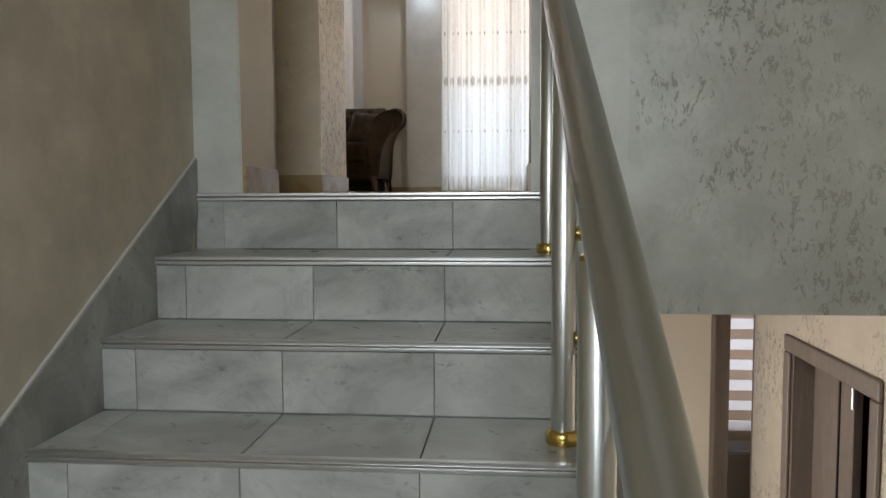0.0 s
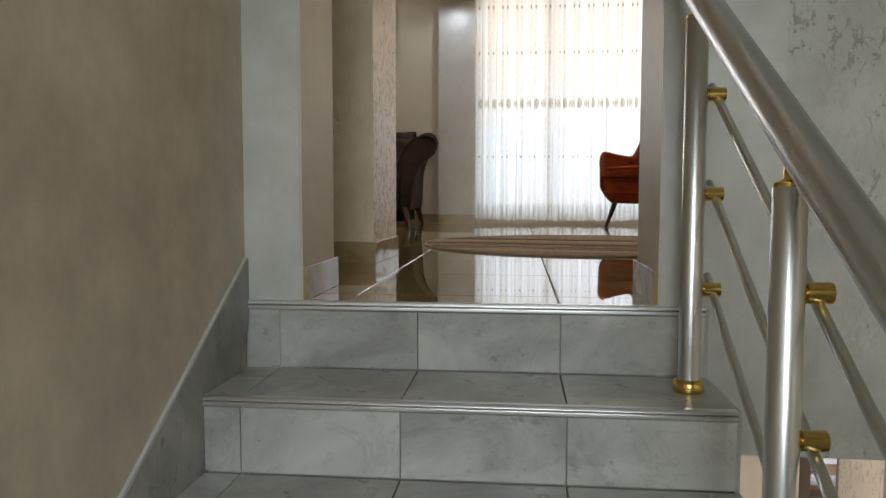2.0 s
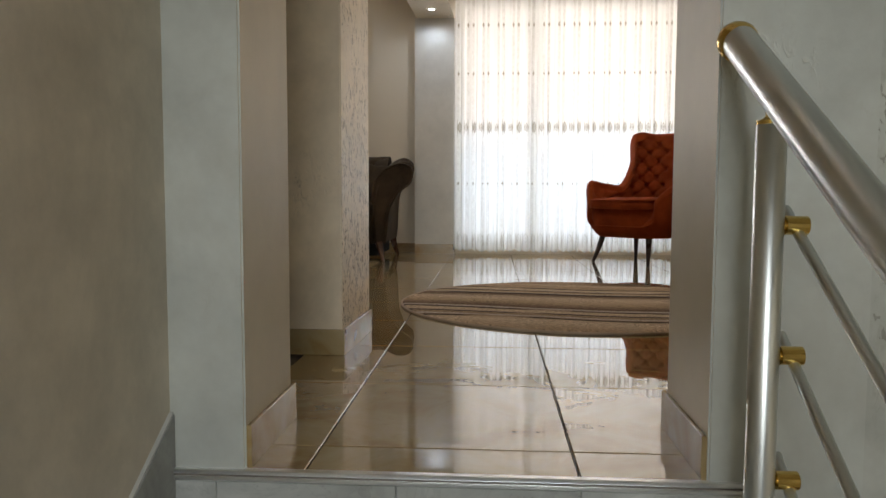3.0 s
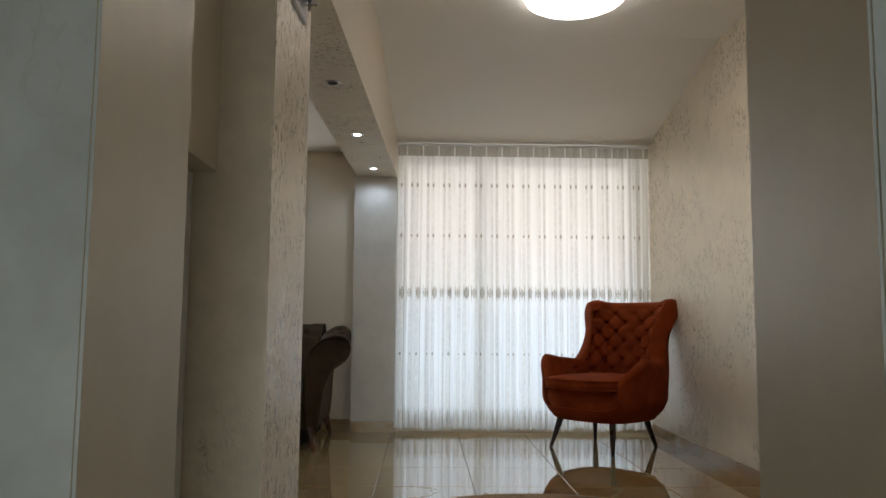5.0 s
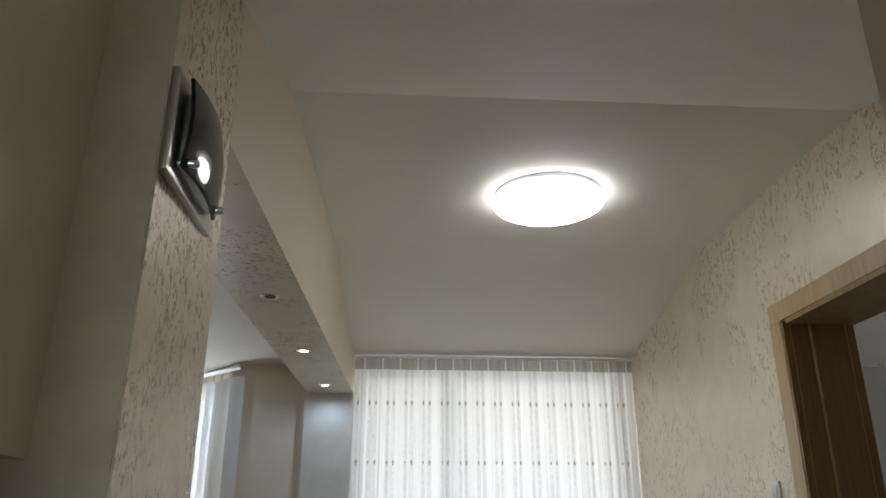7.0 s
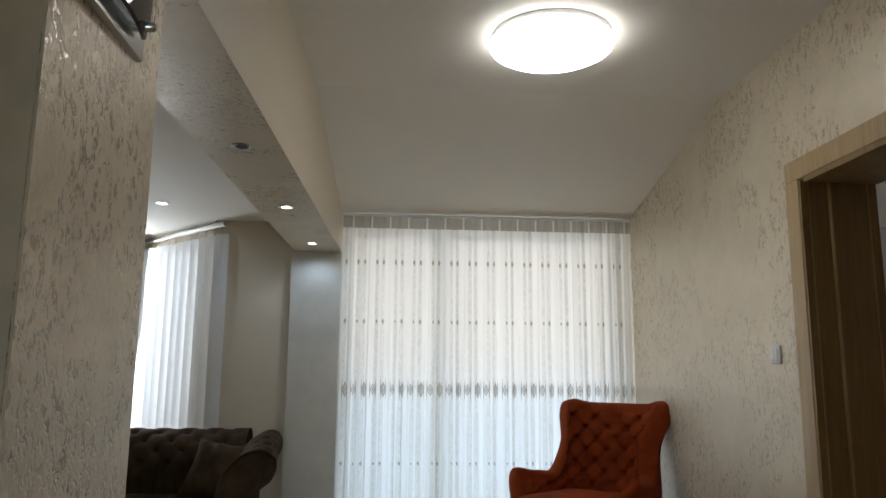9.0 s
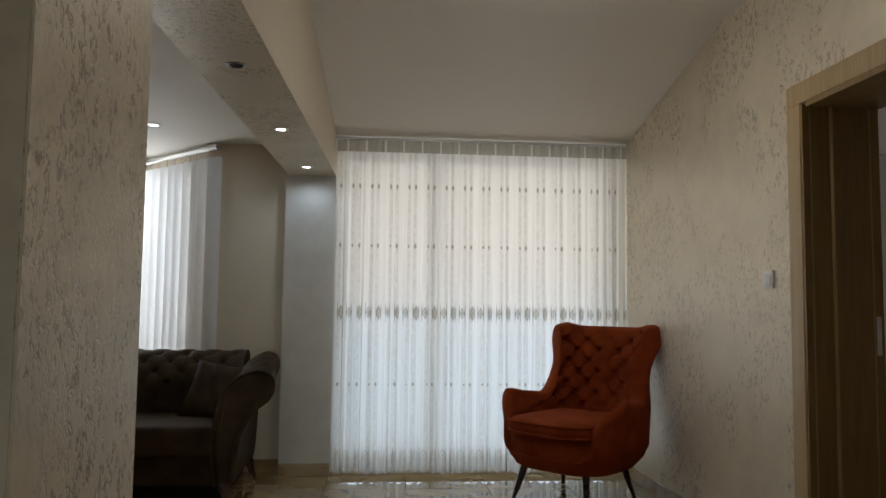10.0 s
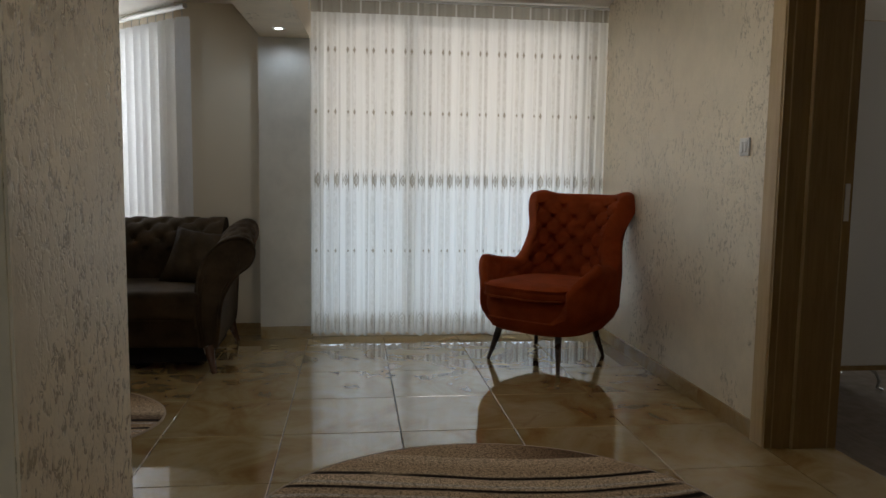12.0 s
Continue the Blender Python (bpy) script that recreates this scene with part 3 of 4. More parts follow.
# ---- balcony window behind the curtain ----
GLASS, gn, gl, gb = material("window_glass", 0.02, 0.0, (1, 1, 1))
gb.inputs["Transmission Weight"].default_value = 1.0
gb.inputs["IOR"].default_value = 1.1
win = tagged(new("window_1"), "white framed balcony window behind a curtain", "window", "", "structure")
for a, b in ((-0.665, 0.05), (0.05, 1.36)):
    bm = boxes((a, 7.54, 0.02, a + 0.05, 7.60, 2.30), (b - 0.05, 7.54, 0.02, b, 7.60, 2.30), (a + 0.05, 7.54, 0.02, b - 0.05, 7.60, 0.09), (a + 0.05, 7.54, 2.23, b - 0.05, 7.60, 2.30))
    part("window_frame", bm, WHITE, win)
    pane = part("pane", boxes((a + 0.05, 7.566, 0.09, b - 0.05, 7.572, 2.23)), GLASS, win)
    pane.visible_shadow = False


def view_glow(name):
    m = glow(name, (1, 1, 1), 1.0)
    n, l = m.node_tree.nodes, m.node_tree.links
    sep = n.new("ShaderNodeSeparateXYZ")
    l.new(coords(n, l), sep.inputs[0])
    h = maths(n, l, "DIVIDE", maths(n, l, "ADD", sep.outputs[2], 4.0), 12.0)
    l.new(ramp(n, l, h, [(0.30, (0.55, 0.62, 0.68)), (0.42, (0.72, 0.82, 0.95)), (0.45, (0.80, 0.78, 0.72)), (0.60, (0.78, 0.74, 0.66))]), n["Emission"].inputs[0])
    n["Emission"].inputs[1].default_value = 1.3
    return m


structure("backdrop", boxes((-14, 11.6, -4.0, 14, 11.7, 8.0)), view_glow("bright_outdoors"), "bright hazy distance outside the windows", "backdrop")

# ---- armchair ----
def tuft(s, t, p):
    a, b = (s + t) / p, (s - t) / p
    da, db = abs(a - round(a)), abs(b - round(b))
    crease = max(math.exp(-(da / 0.11) ** 2), math.exp(-(db / 0.11) ** 2))
    return 0.26 * crease + 0.74 * math.exp(-(da * da + db * db) / 0.035)


def smooth_step(a, b, x):
    t = max(0.0, min(1.0, (x - a) / (b - a)))
    return t * t * (3 - 2 * t)


VELVET = cloth("rust_orange_velvet", (0.30, 0.053, 0.013), (0.20, 0.032, 0.007), 0.9, 420, 0.06, 0.12)
VELVET_DARK = cloth("rust_orange_button", (0.20, 0.035, 0.012), (0.14, 0.025, 0.01))
armchair = thing("armchair", "rust orange tufted velvet wing armchair on dark wooden legs", "chair", (0.881, 6.709, 0), -46.2)
armchair.scale = (1.035, 1.035, 1.035)
PHI = radians(118)


def shell(phi, z, inset):
    """A point of the chair's wrap-round shell."""
    a, b, e = 0.385 - inset, 0.380 - inset, 0.60
    phi *= 1 + 0.17 * smooth_step(0.60, 0.42, z) + 0.33 * smooth_step(0.325, 0.235, z)      # the arms sweep down and round under the seat
    s, c = math.sin(phi), math.cos(phi)
    k = 1 - 0.25 * max(0.0, (0.36 - z) / 0.17) ** 2
    x = a * math.copysign(abs(s) ** e, s) * k * (1 - 0.07 * smooth_step(0.5, 0.72, z) + 0.25 * smooth_step(0.74, 1.02, z) + 0.17 * smooth_step(0.46, 0.62, z) * smooth_step(0.2, -0.3, c))
    y = b * math.copysign(abs(c) ** e, c) * k + 0.01
    y += 0.20 * max(0.0, z - 0.42) * smooth_step(-0.5, 0.6, c)
    return x, y


def rim(phi):
    d = abs(math.degrees(phi))
    arm = 0.595 + 0.035 * smooth_step(80, 104, d) - 0.160 * smooth_step(105, 118, d)
    back = 1.015 + 0.022 * math.exp(-((d - 42) / 14) ** 2)
    return arm + (back - arm) * (1 - smooth_step(56, 80, d))


bm = bmesh.new()
NU, BACK_TH = 132, 0.105
cols, arc = [], 0.0
for i in range(NU + 1):
    phi = -PHI + 2 * PHI * i / NU
    top = rim(phi)
    th = BACK_TH - 0.045 * smooth_step(70, 100, abs(math.degrees(phi))) - 0.02 * smooth_step(100, 118, abs(math.degrees(phi)))
    x, y = shell(phi, 0.6, th)
    if i:
        arc += math.hypot(x - px, y - py)
    px, py = x, y
    col = []
    for v in range(13):
        z = 0.20 + (top - 0.04 - 0.20) * v / 12
        col.append((*shell(phi, z, 0.0), z))
    for q in range(1, 8):
        w = math.pi * q / 8
        ins = th * (1 - math.cos(w)) / 2
        z = top - 0.04 + 0.042 * math.sin(w)
        col.append((*shell(phi, top - 0.04, ins), z))
    nv = 40
    for v in range(nv + 1):
        z = top - 0.04 - (top - 0.04 - 0.40) * v / nv
        fade = smooth_step(0, 0.03, top - 0.04 - z) * smooth_step(0.40, 0.52, z) * (1 - smooth_step(92, 110, abs(math.degrees(phi))))
        dent = 0.056 * tuft(arc - 0.62, z - 0.52, 0.135) * fade - 0.016 * fade
        col.append((*shell(phi, z, th - dent), z))
    cols.append([bm.verts.new(p) for p in col])
for c0, c1 in zip(cols, cols[1:]):
    for k in range(len(c0) - 1):
        bm.faces.new((c0[k], c1[k], c1[k + 1], c0[k + 1]))
bm.faces.new(cols[0])
bm.faces.new(cols[-1][::-1])
bmesh.ops.recalc_face_normals(bm, faces=bm.faces[:])
part("backrest_shell", bm, VELVET, armchair, "", True)


def pad(bm, a, b, zs, yc=0.0, e=0.62, sides=64, flat=0.0):
    """A cushion-like body: rounded plan, rings of (scale, height)."""
    rings = []
    for k, z in zs:
        r = []
        for i in range(sides):
            w = 2 * math.pi * i / sides
            s, c = math.sin(w), math.cos(w)
            r.append(bm.verts.new((a * k * math.copysign(abs(s) ** e, s), yc + b * k * math.copysign(abs(c) ** e, c), z)))
        rings.append(r)
    for r, s in zip(rings, rings[1:]):
        for i in range(sides):
            bm.faces.new((r[i], r[(i + 1) % sides], s[(i + 1) % sides], s[i]))
    bm.faces.new(rings[0][::-1])
    bm.faces.new(rings[-1])
    bmesh.ops.recalc_face_normals(bm, faces=bm.faces[:])
    return bm


part("seat_base", pad(bmesh.new(), 0.305, 0.345, [(0.6, 0.194), (0.80, 0.198), (0.92, 0.22), (0.975, 0.26), (0.99, 0.30), (1.01, 0.345), (1.0, 0.39), (0.96, 0.412), (0.8, 0.42)], -0.012, 0.5), VELVET, armchair, "", True)
part("base_welt", tube(bmesh.new(), [(0.305 * math.copysign(abs(math.sin(w)) ** 0.5, math.sin(w)), -0.012 + 0.345 * math.copysign(abs(math.cos(w)) ** 0.5, math.cos(w)), 0.283 + 0.16 * max(0.0, abs(w - math.pi) - 0.62)) for w in (math.pi + 1.0 * (k / 30 - 1) for k in range(61))], 0.007, 8, False), VELVET, armchair, "", True)
cushion = part("seat_cushion", pad(bmesh.new(), 0.290, 0.352, [(0.9, 0.412), (0.985, 0.418), (1.005, 0.434), (1.01, 0.452), (0.995, 0.472), (0.95, 0.486), (0.75, 0.496), (0.3, 0.502)], -0.045, 0.5), VELVET, armchair, "", True)
for hz in (0.420, 0.478):
    part("piping", tube(bmesh.new(), [(0.292 * math.copysign(abs(math.sin(w)) ** 0.5, math.sin(w)), -0.045 + 0.355 * math.copysign(abs(math.cos(w)) ** 0.5, math.cos(w)), hz) for w in (2 * math.pi * k / 80 for k in range(81))], 0.006, 8, False), VELVET, cushion, "", True)
for sx in (-1, 1):
    for ty, by in ((-0.225, -0.292), (0.20, 0.262)):
        part("leg", tube(bmesh.new(), [(sx * 0.205, ty, 0.215), (sx * 0.228, (ty + by) / 2, 0.1), (sx * 0.25, by, 0.0)], [0.024, 0.018, 0.0115], 16), DARK_WOOD, armchair, "tapered dark wooden leg", True)
rows = [(0.60, 0), (0.6675, 1), (0.735, 0), (0.8025, 1), (0.87, 0), (0.9375, 1)]
for z, odd in rows:
    for i in range(-3, 4):
        s = (i + (0.5 if odd else 0.0)) * 0.135
        if abs(s) > 0.30:
            continue
        phi = s / 0.42
        x, y = shell(phi, z, BACK_TH + 0.004)
        bm = bmesh.new()
        bmesh.ops.create_icosphere(bm, subdivisions=2, radius=0.010, matrix=pose(x, y + 0.004, z) @ Matrix.Diagonal((1, 0.6, 1, 1)))
        part("button", bm, VELVET_DARK, armchair, "", True)

# ---- sofa ----
BROWN = cloth("dark_brown_nubuck", (0.066, 0.042, 0.021), (0.029, 0.018, 0.009), 0.7, 300, 0.02, 0.12)
BROWN_WOOD = wood("brown_varnished_leg", (0.09, 0.04, 0.022), (0.05, 0.022, 0.012), (20, 20, 3), 0.25)
SOFA_X = -1.98
sofa = thing("sofa", "dark brown tufted sofa with rolled arms", "sofa", (SOFA_X, 6.9, 0))


def scroll(h):
    """The rolled section of an arm or back: outward offset and height."""
    return [(0.0, 0.15), (-0.025, 0.32), (-0.025, h - 0.24), (-0.005, h - 0.14), (0.04, h - 0.07), (0.10, h - 0.025), (0.17, h), (0.235, h - 0.005), (0.280, h - 0.04), (0.290, h - 0.10), (0.270, h - 0.155), (0.230, h - 0.19), (0.185, h - 0.225), (0.150, h - 0.29), (0.122, h - 0.37), (0.105, 0.24), (0.092, 0.15)]


def fine(profile, n=4):
    out = []
    for i in range(len(profile) - 1):
        p0, p1, p2, p3 = (Vector(profile[max(0, min(len(profile) - 1, i + k))]) for k in (-1, 0, 1, 2))
        for q in range(n):
            t = q / n
            out.append(0.5 * ((2 * p1) + (p2 - p0) * t + (2 * p0 - 5 * p1 + 4 * p2 - p3) * t * t + (3 * p1 - p0 - 3 * p2 + p3) * t ** 3))
    return out + [Vector(profile[-1])]


def rolled(stations, height, place, dent_at, p=0.16, depth=0.045):
    bm = bmesh.new()
    loops = []
    for s in stations:
        prof = fine(scroll(height(s)))
        loop, run = [], 0.0
        for k, q in enumerate(prof):
            if k:
                run += (q - prof[k - 1]).length
            lo, hi = prof[max(k - 1, 0)], prof[min(k + 1, len(prof) - 1)]
            nrm = Vector((-(hi - lo).y, (hi - lo).x)).normalized()
            g = dent_at(s) * smooth_step(0.30, 0.42, q.y) * (1 - smooth_step(height(s) + 0.16, height(s) + 0.30, run))
            q2 = q - nrm * depth * tuft(s, run, p) * g
            loop.append(bm.verts.new(place(s, q2.x, q2.y)))
        loops.append(loop)
    for r, t in zip(loops, loops[1:]):
        for k in range(len(r) - 1):
            bm.faces.new((r[k], r[k + 1], t[k + 1], t[k]))
    bm.faces.new(loops[0])
    bm.faces.new(loops[-1][::-1])
    bmesh.ops.recalc_face_normals(bm, faces=bm.faces[:])
    return bm


arm_h = lambda s: 0.775 + 0.075 * smooth_step(0.05, 0.75, s)
steps_arm = [i * 0.02 for i in range(45)]
edge_fade = lambda s: smooth_step(0.04, 0.14, s) * (1 - smooth_step(0.78, 0.86, s))
for side in (1, -1):
    arm = part("armrest", rolled(steps_arm, arm_h, lambda s, u, z: (side * (0.72 + u * (1 - 0.22 * s)), -0.44 + s + 0.20 * smooth_step(0.35, 0.75, z) * max(0.0, 1 - s / 0.6), z), edge_fade, 0.16, 0.026), BROWN, sofa, "", True)
    prof = fine(scroll(arm_h(0)), 3)
    part("front_welt", tube(bmesh.new(), [(side * (0.72 + q.x), -0.446 + 0.20 * smooth_step(0.35, 0.75, q.y), q.y) for q in prof], 0.009, 8), BROWN, arm, "", True)
    part("outer_welt", tube(bmesh.new(), [(side * (0.72 + q.x * 0.62 + 0.026), -0.450 + 0.20 * smooth_step(0.35, 0.75, 0.15 + (q.y - 0.15) * 0.9), 0.15 + (q.y - 0.15) * 0.9) for q in prof], 0.007, 8), BROWN, arm, "", True)
    for fy, bend in ((-0.43, -0.035), (0.38, 0.04)):
        part("leg", tube(bmesh.new(), [(side * 0.765, fy, 0.16), (side * 0.775, fy + bend * 0.2, 0.11), (side * 0.79, fy + bend * 0.5, 0.05), (side * 0.805, fy + bend, 0.0)], [0.032, 0.027, 0.02, 0.017], 14), BROWN_WOOD, sofa, "curved brown wooden leg", True)
back_fade = lambda s: smooth_step(0.0, 0.08, s) * (1 - smooth_step(1.40, 1.50, s))
part("backrest", rolled([i * 0.02 for i in range(76)], lambda s: 0.865, lambda s, u, z: (-0.75 + s, 0.16 + u, z), back_fade, 0.17), BROWN, sofa, "", True)
bm = bmesh.new()
box(bm, -0.72, -0.40, 0.14, 0.72, 0.22, 0.31, 0.02, 3)
part("seat_frame", bm, BROWN, sofa, "", True)
# black block added as the shade under the sofa; it also stops light
part("underside_shade", boxes((-0.74, -0.36, 0.045, 0.74, 0.36, 0.139)), cloth("underside_shade_black", (0.012, 0.010, 0.009), (0.008, 0.007, 0.006), 0.95, 300, 0.0), sofa, "black block for the shade under the sofa")
for a in (-0.715, 0.003):
    bm = bmesh.new()
    box(bm, a, -0.455, 0.305, a + 0.71, 0.17, 0.475, 0.05, 4)
    for v in bm.verts:
        if v.co.z > 0.4:
            v.co.z += 0.018 * math.cos((v.co.x - a - 0.355) * 4.2)
    part("seat_cushion", bm, BROWN, sofa, "", True)
pillow = thing("cushion", "dark brown square scatter cushion leaning on the sofa arm", "cushion", (-1.36, 6.93, 0.62), 0)
bm = bmesh.new()
g = [[None] * 17 for _ in range(17)]
for face in (1, -1):
    g = []
    for i in range(17):
        row = []
        for j in range(17):
            u, v = i / 8 - 1, j / 8 - 1
            puff = (max(0, 1 - u ** 4) * max(0, 1 - v ** 4)) ** 0.6
            pinch = 1 - 0.10 * (1 - abs(u) ** 2) * abs(v) ** 3
            pinch2 = 1 - 0.10 * (1 - abs(v) ** 2) * abs(u) ** 3
            crease = 0.014 * math.sin(9 * u + 4 * v + 2 * u * v) * puff
            row.append(bm.verts.new((0.20 * u * pinch2, face * (0.075 * puff + crease), 0.20 * v * pinch)))
        g.append(row)
    for i in range(16):
        for j in range(16):
            bm.faces.new((g[i][j], g[i + 1][j], g[i + 1][j + 1], g[i][j + 1]))
bmesh.ops.remove_doubles(bm, verts=bm.verts[:], dist=0.0005)
bmesh.ops.recalc_face_normals(bm, faces=bm.faces[:])
bm.transform(pose(0, 0, 0, -30, 0, -10) @ pose(0, 0, 0, 0, 8, 0))
part("cover", bm, BROWN, pillow, "", True)

# ---- rugs ----
def rug_pile(name, shift=0.5):
    m, n, l, b = material(name, 0.95)
    sep = n.new("ShaderNodeSeparateXYZ")
    l.new(coords(n, l), sep.inputs[0])
    x, y = sep.outputs[0], sep.outputs[1]
    wob = maths(n, l, "MULTIPLY", maths(n, l, "SINE", maths(n, l, "ADD", maths(n, l, "MULTIPLY", x, 2.6), 0.7)), 0.075)
    nz = maths(n, l, "MULTIPLY", maths(n, l, "SUBTRACT", noise_tex(n, l, coords(n, l, (0.5, 1, 1)), 1.6, 2), 0.5), 0.14)
    v = maths(n, l, "ADD", maths(n, l, "DIVIDE", maths(n, l, "ADD", maths(n, l, "ADD", y, wob), nz), 1.9), shift)
    grit = maths(n, l, "MULTIPLY", maths(n, l, "SUBTRACT", noise_tex(n, l, coords(n, l), 110, 3, 0.75), 0.5), 0.16)
    v2 = maths(n, l, "ADD", v, grit)
    cream, beige, taupe, mocha, dark = (0.66, 0.50, 0.34), (0.47, 0.33, 0.205), (0.25, 0.155, 0.09), (0.13, 0.074, 0.045), (0.014, 0.007, 0.004)
    wide = ramp(n, l, v2, [(0.08, beige), (0.20, cream), (0.26, taupe), (0.33, cream), (0.40, mocha), (0.475, beige), (0.56, cream), (0.61, mocha), (0.66, beige), (0.74, cream), (0.80, beige), (0.87, cream), (0.95, beige)])
    crescent = ramp(n, l, v, [(0.868, 0.0), (0.872, 1.0)])
    speckled = ramp(n, l, maths(n, l, "ADD", x, maths(n, l, "MULTIPLY", grit, 3.0)), [(0.05, beige), (0.28, taupe), (0.5, mocha)])
    wide = mix(n, l, crescent, wide, speckled)
    lines = ramp(n, l, v, [(0.0, 0), (0.222, 0), (0.224, 1), (0.236, 1), (0.239, 0), (0.290, 0), (0.293, 1), (0.303, 1), (0.306, 0), (0.350, 0), (0.353, 1), (0.363, 1), (0.366, 0), (0.622, 0), (0.626, 1), (0.642, 1), (0.645, 0), (0.686, 0), (0.689, 1), (0.700, 1), (0.703, 0), (0.754, 0), (0.757, 1), (0.769, 1), (0.772, 0)])
    part_on = ramp(n, l, noise_tex(n, l, coords(n, l, (1, 3, 1)), 1.4, 2), [(0.34, 0.0), (0.40, 1.0)])
    c = mix(n, l, maths(n, l, "MULTIPLY", lines, part_on), wide, dark)
    light = ramp(n, l, v, [(0.0, 0), (0.246, 0), (0.250, 1), (0.262, 1), (0.266, 0), (0.37, 0), (0.375, 1), (0.385, 1), (0.39, 0), (0.648, 0), (0.652, 1), (0.660, 1), (0.664, 0), (0.71, 0), (0.714, 1), (0.722, 1), (0.726, 0)])
    c = mix(n, l, maths(n, l, "MULTIPLY", light, 0.8), c, (0.60, 0.53, 0.44))
    fuzz = noise_tex(n, l, coords(n, l), 170, 3, 0.75)
    c = mix(n, l, 0.7, c, mix(n, l, 1.0, c, ramp(n, l, fuzz, [(0.40, 0.25), (0.60, 1.4)]), "MULTIPLY"))
    tuft = noise_tex(n, l, coords(n, l), 75, 2, 0.8)
    c = mix(n, l, 0.8, c, mix(n, l, 1.0, c, ramp(n, l, tuft, [(0.38, 0.35), (0.48, 0.95), (0.62, 1.25)]), "MULTIPLY"))
    l.new(c, b.inputs["Base Color"])
    b.inputs["Specular IOR Level"].default_value = 0.1
    bump(n, l, b, maths(n, l, "SUBTRACT", fuzz, maths(n, l, "MULTIPLY", lines, 0.8)), 0.8, 0.006)
    return m


RUG = rug_pile("striped_carved_pile")
RUG_EDGE = cloth("beige_rug_binding", (0.42, 0.33, 0.25), (0.34, 0.26, 0.19))


def rug(label, pile, cx, cy, a, b, turn=0.0):
    t = thing("rug", label, "rug", (cx, cy, 0), turn)
    bm = bmesh.new()
    rings = []
    for k, z in ((0.3, 0.012), (0.7, 0.012), (0.95, 0.012), (0.985, 0.0115), (0.995, 0.009), (1.0, 0.005), (1.0, 0.001)):
        rings.append([bm.verts.new((a * k * math.cos(w), b * k * math.sin(w), z)) for w in (2 * math.pi * i / 120 for i in range(120))])
    bm.faces.new(rings[0])
    for r, s in zip(rings, rings[1:]):
        for i in range(120):
            bm.faces.new((s[i], s[(i + 1) % 120], r[(i + 1) % 120], r[i]))
    part("carpet", bm, pile, t, "", True)
    part("binding", tube(bmesh.new(), [(a * math.cos(w), b * math.sin(w), 0.0055) for w in (2 * math.pi * i / 120 for i in range(121))], 0.0055, 8, False), RUG_EDGE, t, "", True)
    return t


rug("round beige rug with wavy brown and black stripes", RUG, 0.10, 4.34, 0.87, 0.83)
rug("oval beige and brown rug before the sofa", rug_pile("brown_carved_pile", 0.655), -2.22, 5.62, 0.95, 0.62, 180)

# ---- ceiling lamp and spotlights ----
LAMP_GLOW = glow("lamp_diffuser_glow", (1.0, 0.96, 0.89), 13.5)
SPOT_GLOW = glow("spotlight_glow", (0.95, 0.97, 1.0), 14.0)
CHROME = metal("chrome", (0.75, 0.75, 0.75), 0.12, False)
lamp = thing("ceiling_lamp", "round white flush ceiling lamp, switched on", "ceiling lamp", (0.365, 5.12, FLAT_Z))
part("base_ring", lathe(bmesh.new(), [(0.20, 0.0), (0.262, -0.001), (0.266, -0.012), (0.262, -0.026), (0.2, -0.026)], 0, 0, 0, 64), WHITE, lamp, "", True)
part("diffuser", lathe(bmesh.new(), [(0.262, -0.027), (0.272, -0.032), (0.275, -0.042), (0.267, -0.056), (0.24, -0.070), (0.19, -0.081), (0.1, -0.087), (0.02, -0.089)], 0, 0, 0, 64), LAMP_GLOW, lamp, "glowing opal diffuser", True)


def spotlight(x, y, z, on, group):
    t = thing("spotlight", "recessed chrome spotlight, " + ("switched on" if on else "switched off"), "spotlight", (x, y, z), 0, group)
    part("ring", lathe(bmesh.new(), [(0.026, 0.0), (0.026, -0.003), (0.036, -0.005), (0.042, -0.003), (0.043, 0.0)], 0, 0, 0, 28), CHROME, t, "", True)
    part("bulb", lathe(bmesh.new(), [(0.025, -0.0005), (0.022, -0.0022), (0.012, -0.003)], 0, 0, 0, 24), SPOT_GLOW if on else DARK_GAP, t, "", True)
    if on:
        s = new("spotlight_beam", bpy.data.lights.new("spotlight_beam", "SPOT"))
        s.data.energy, s.data.spot_size, s.data.spot_blend, s.data.shadow_soft_size, s.data.color = 6.5, radians(172), 0.5, 0.02, (0.64, 0.81, 1.0)
        s.matrix_world = look((x, y, z - 0.012), (x, y, 0))


spotlight(-0.85, 7.03, 2.087, True, "beam spotlights")
spotlight(-0.88, 5.955, 2.087, True, "beam spotlights")
spotlight(-0.91, 4.90, 2.087, False, "beam spotlights")
spotlight(-1.83, 6.98, 2.325, True, "sitting area spotlights")

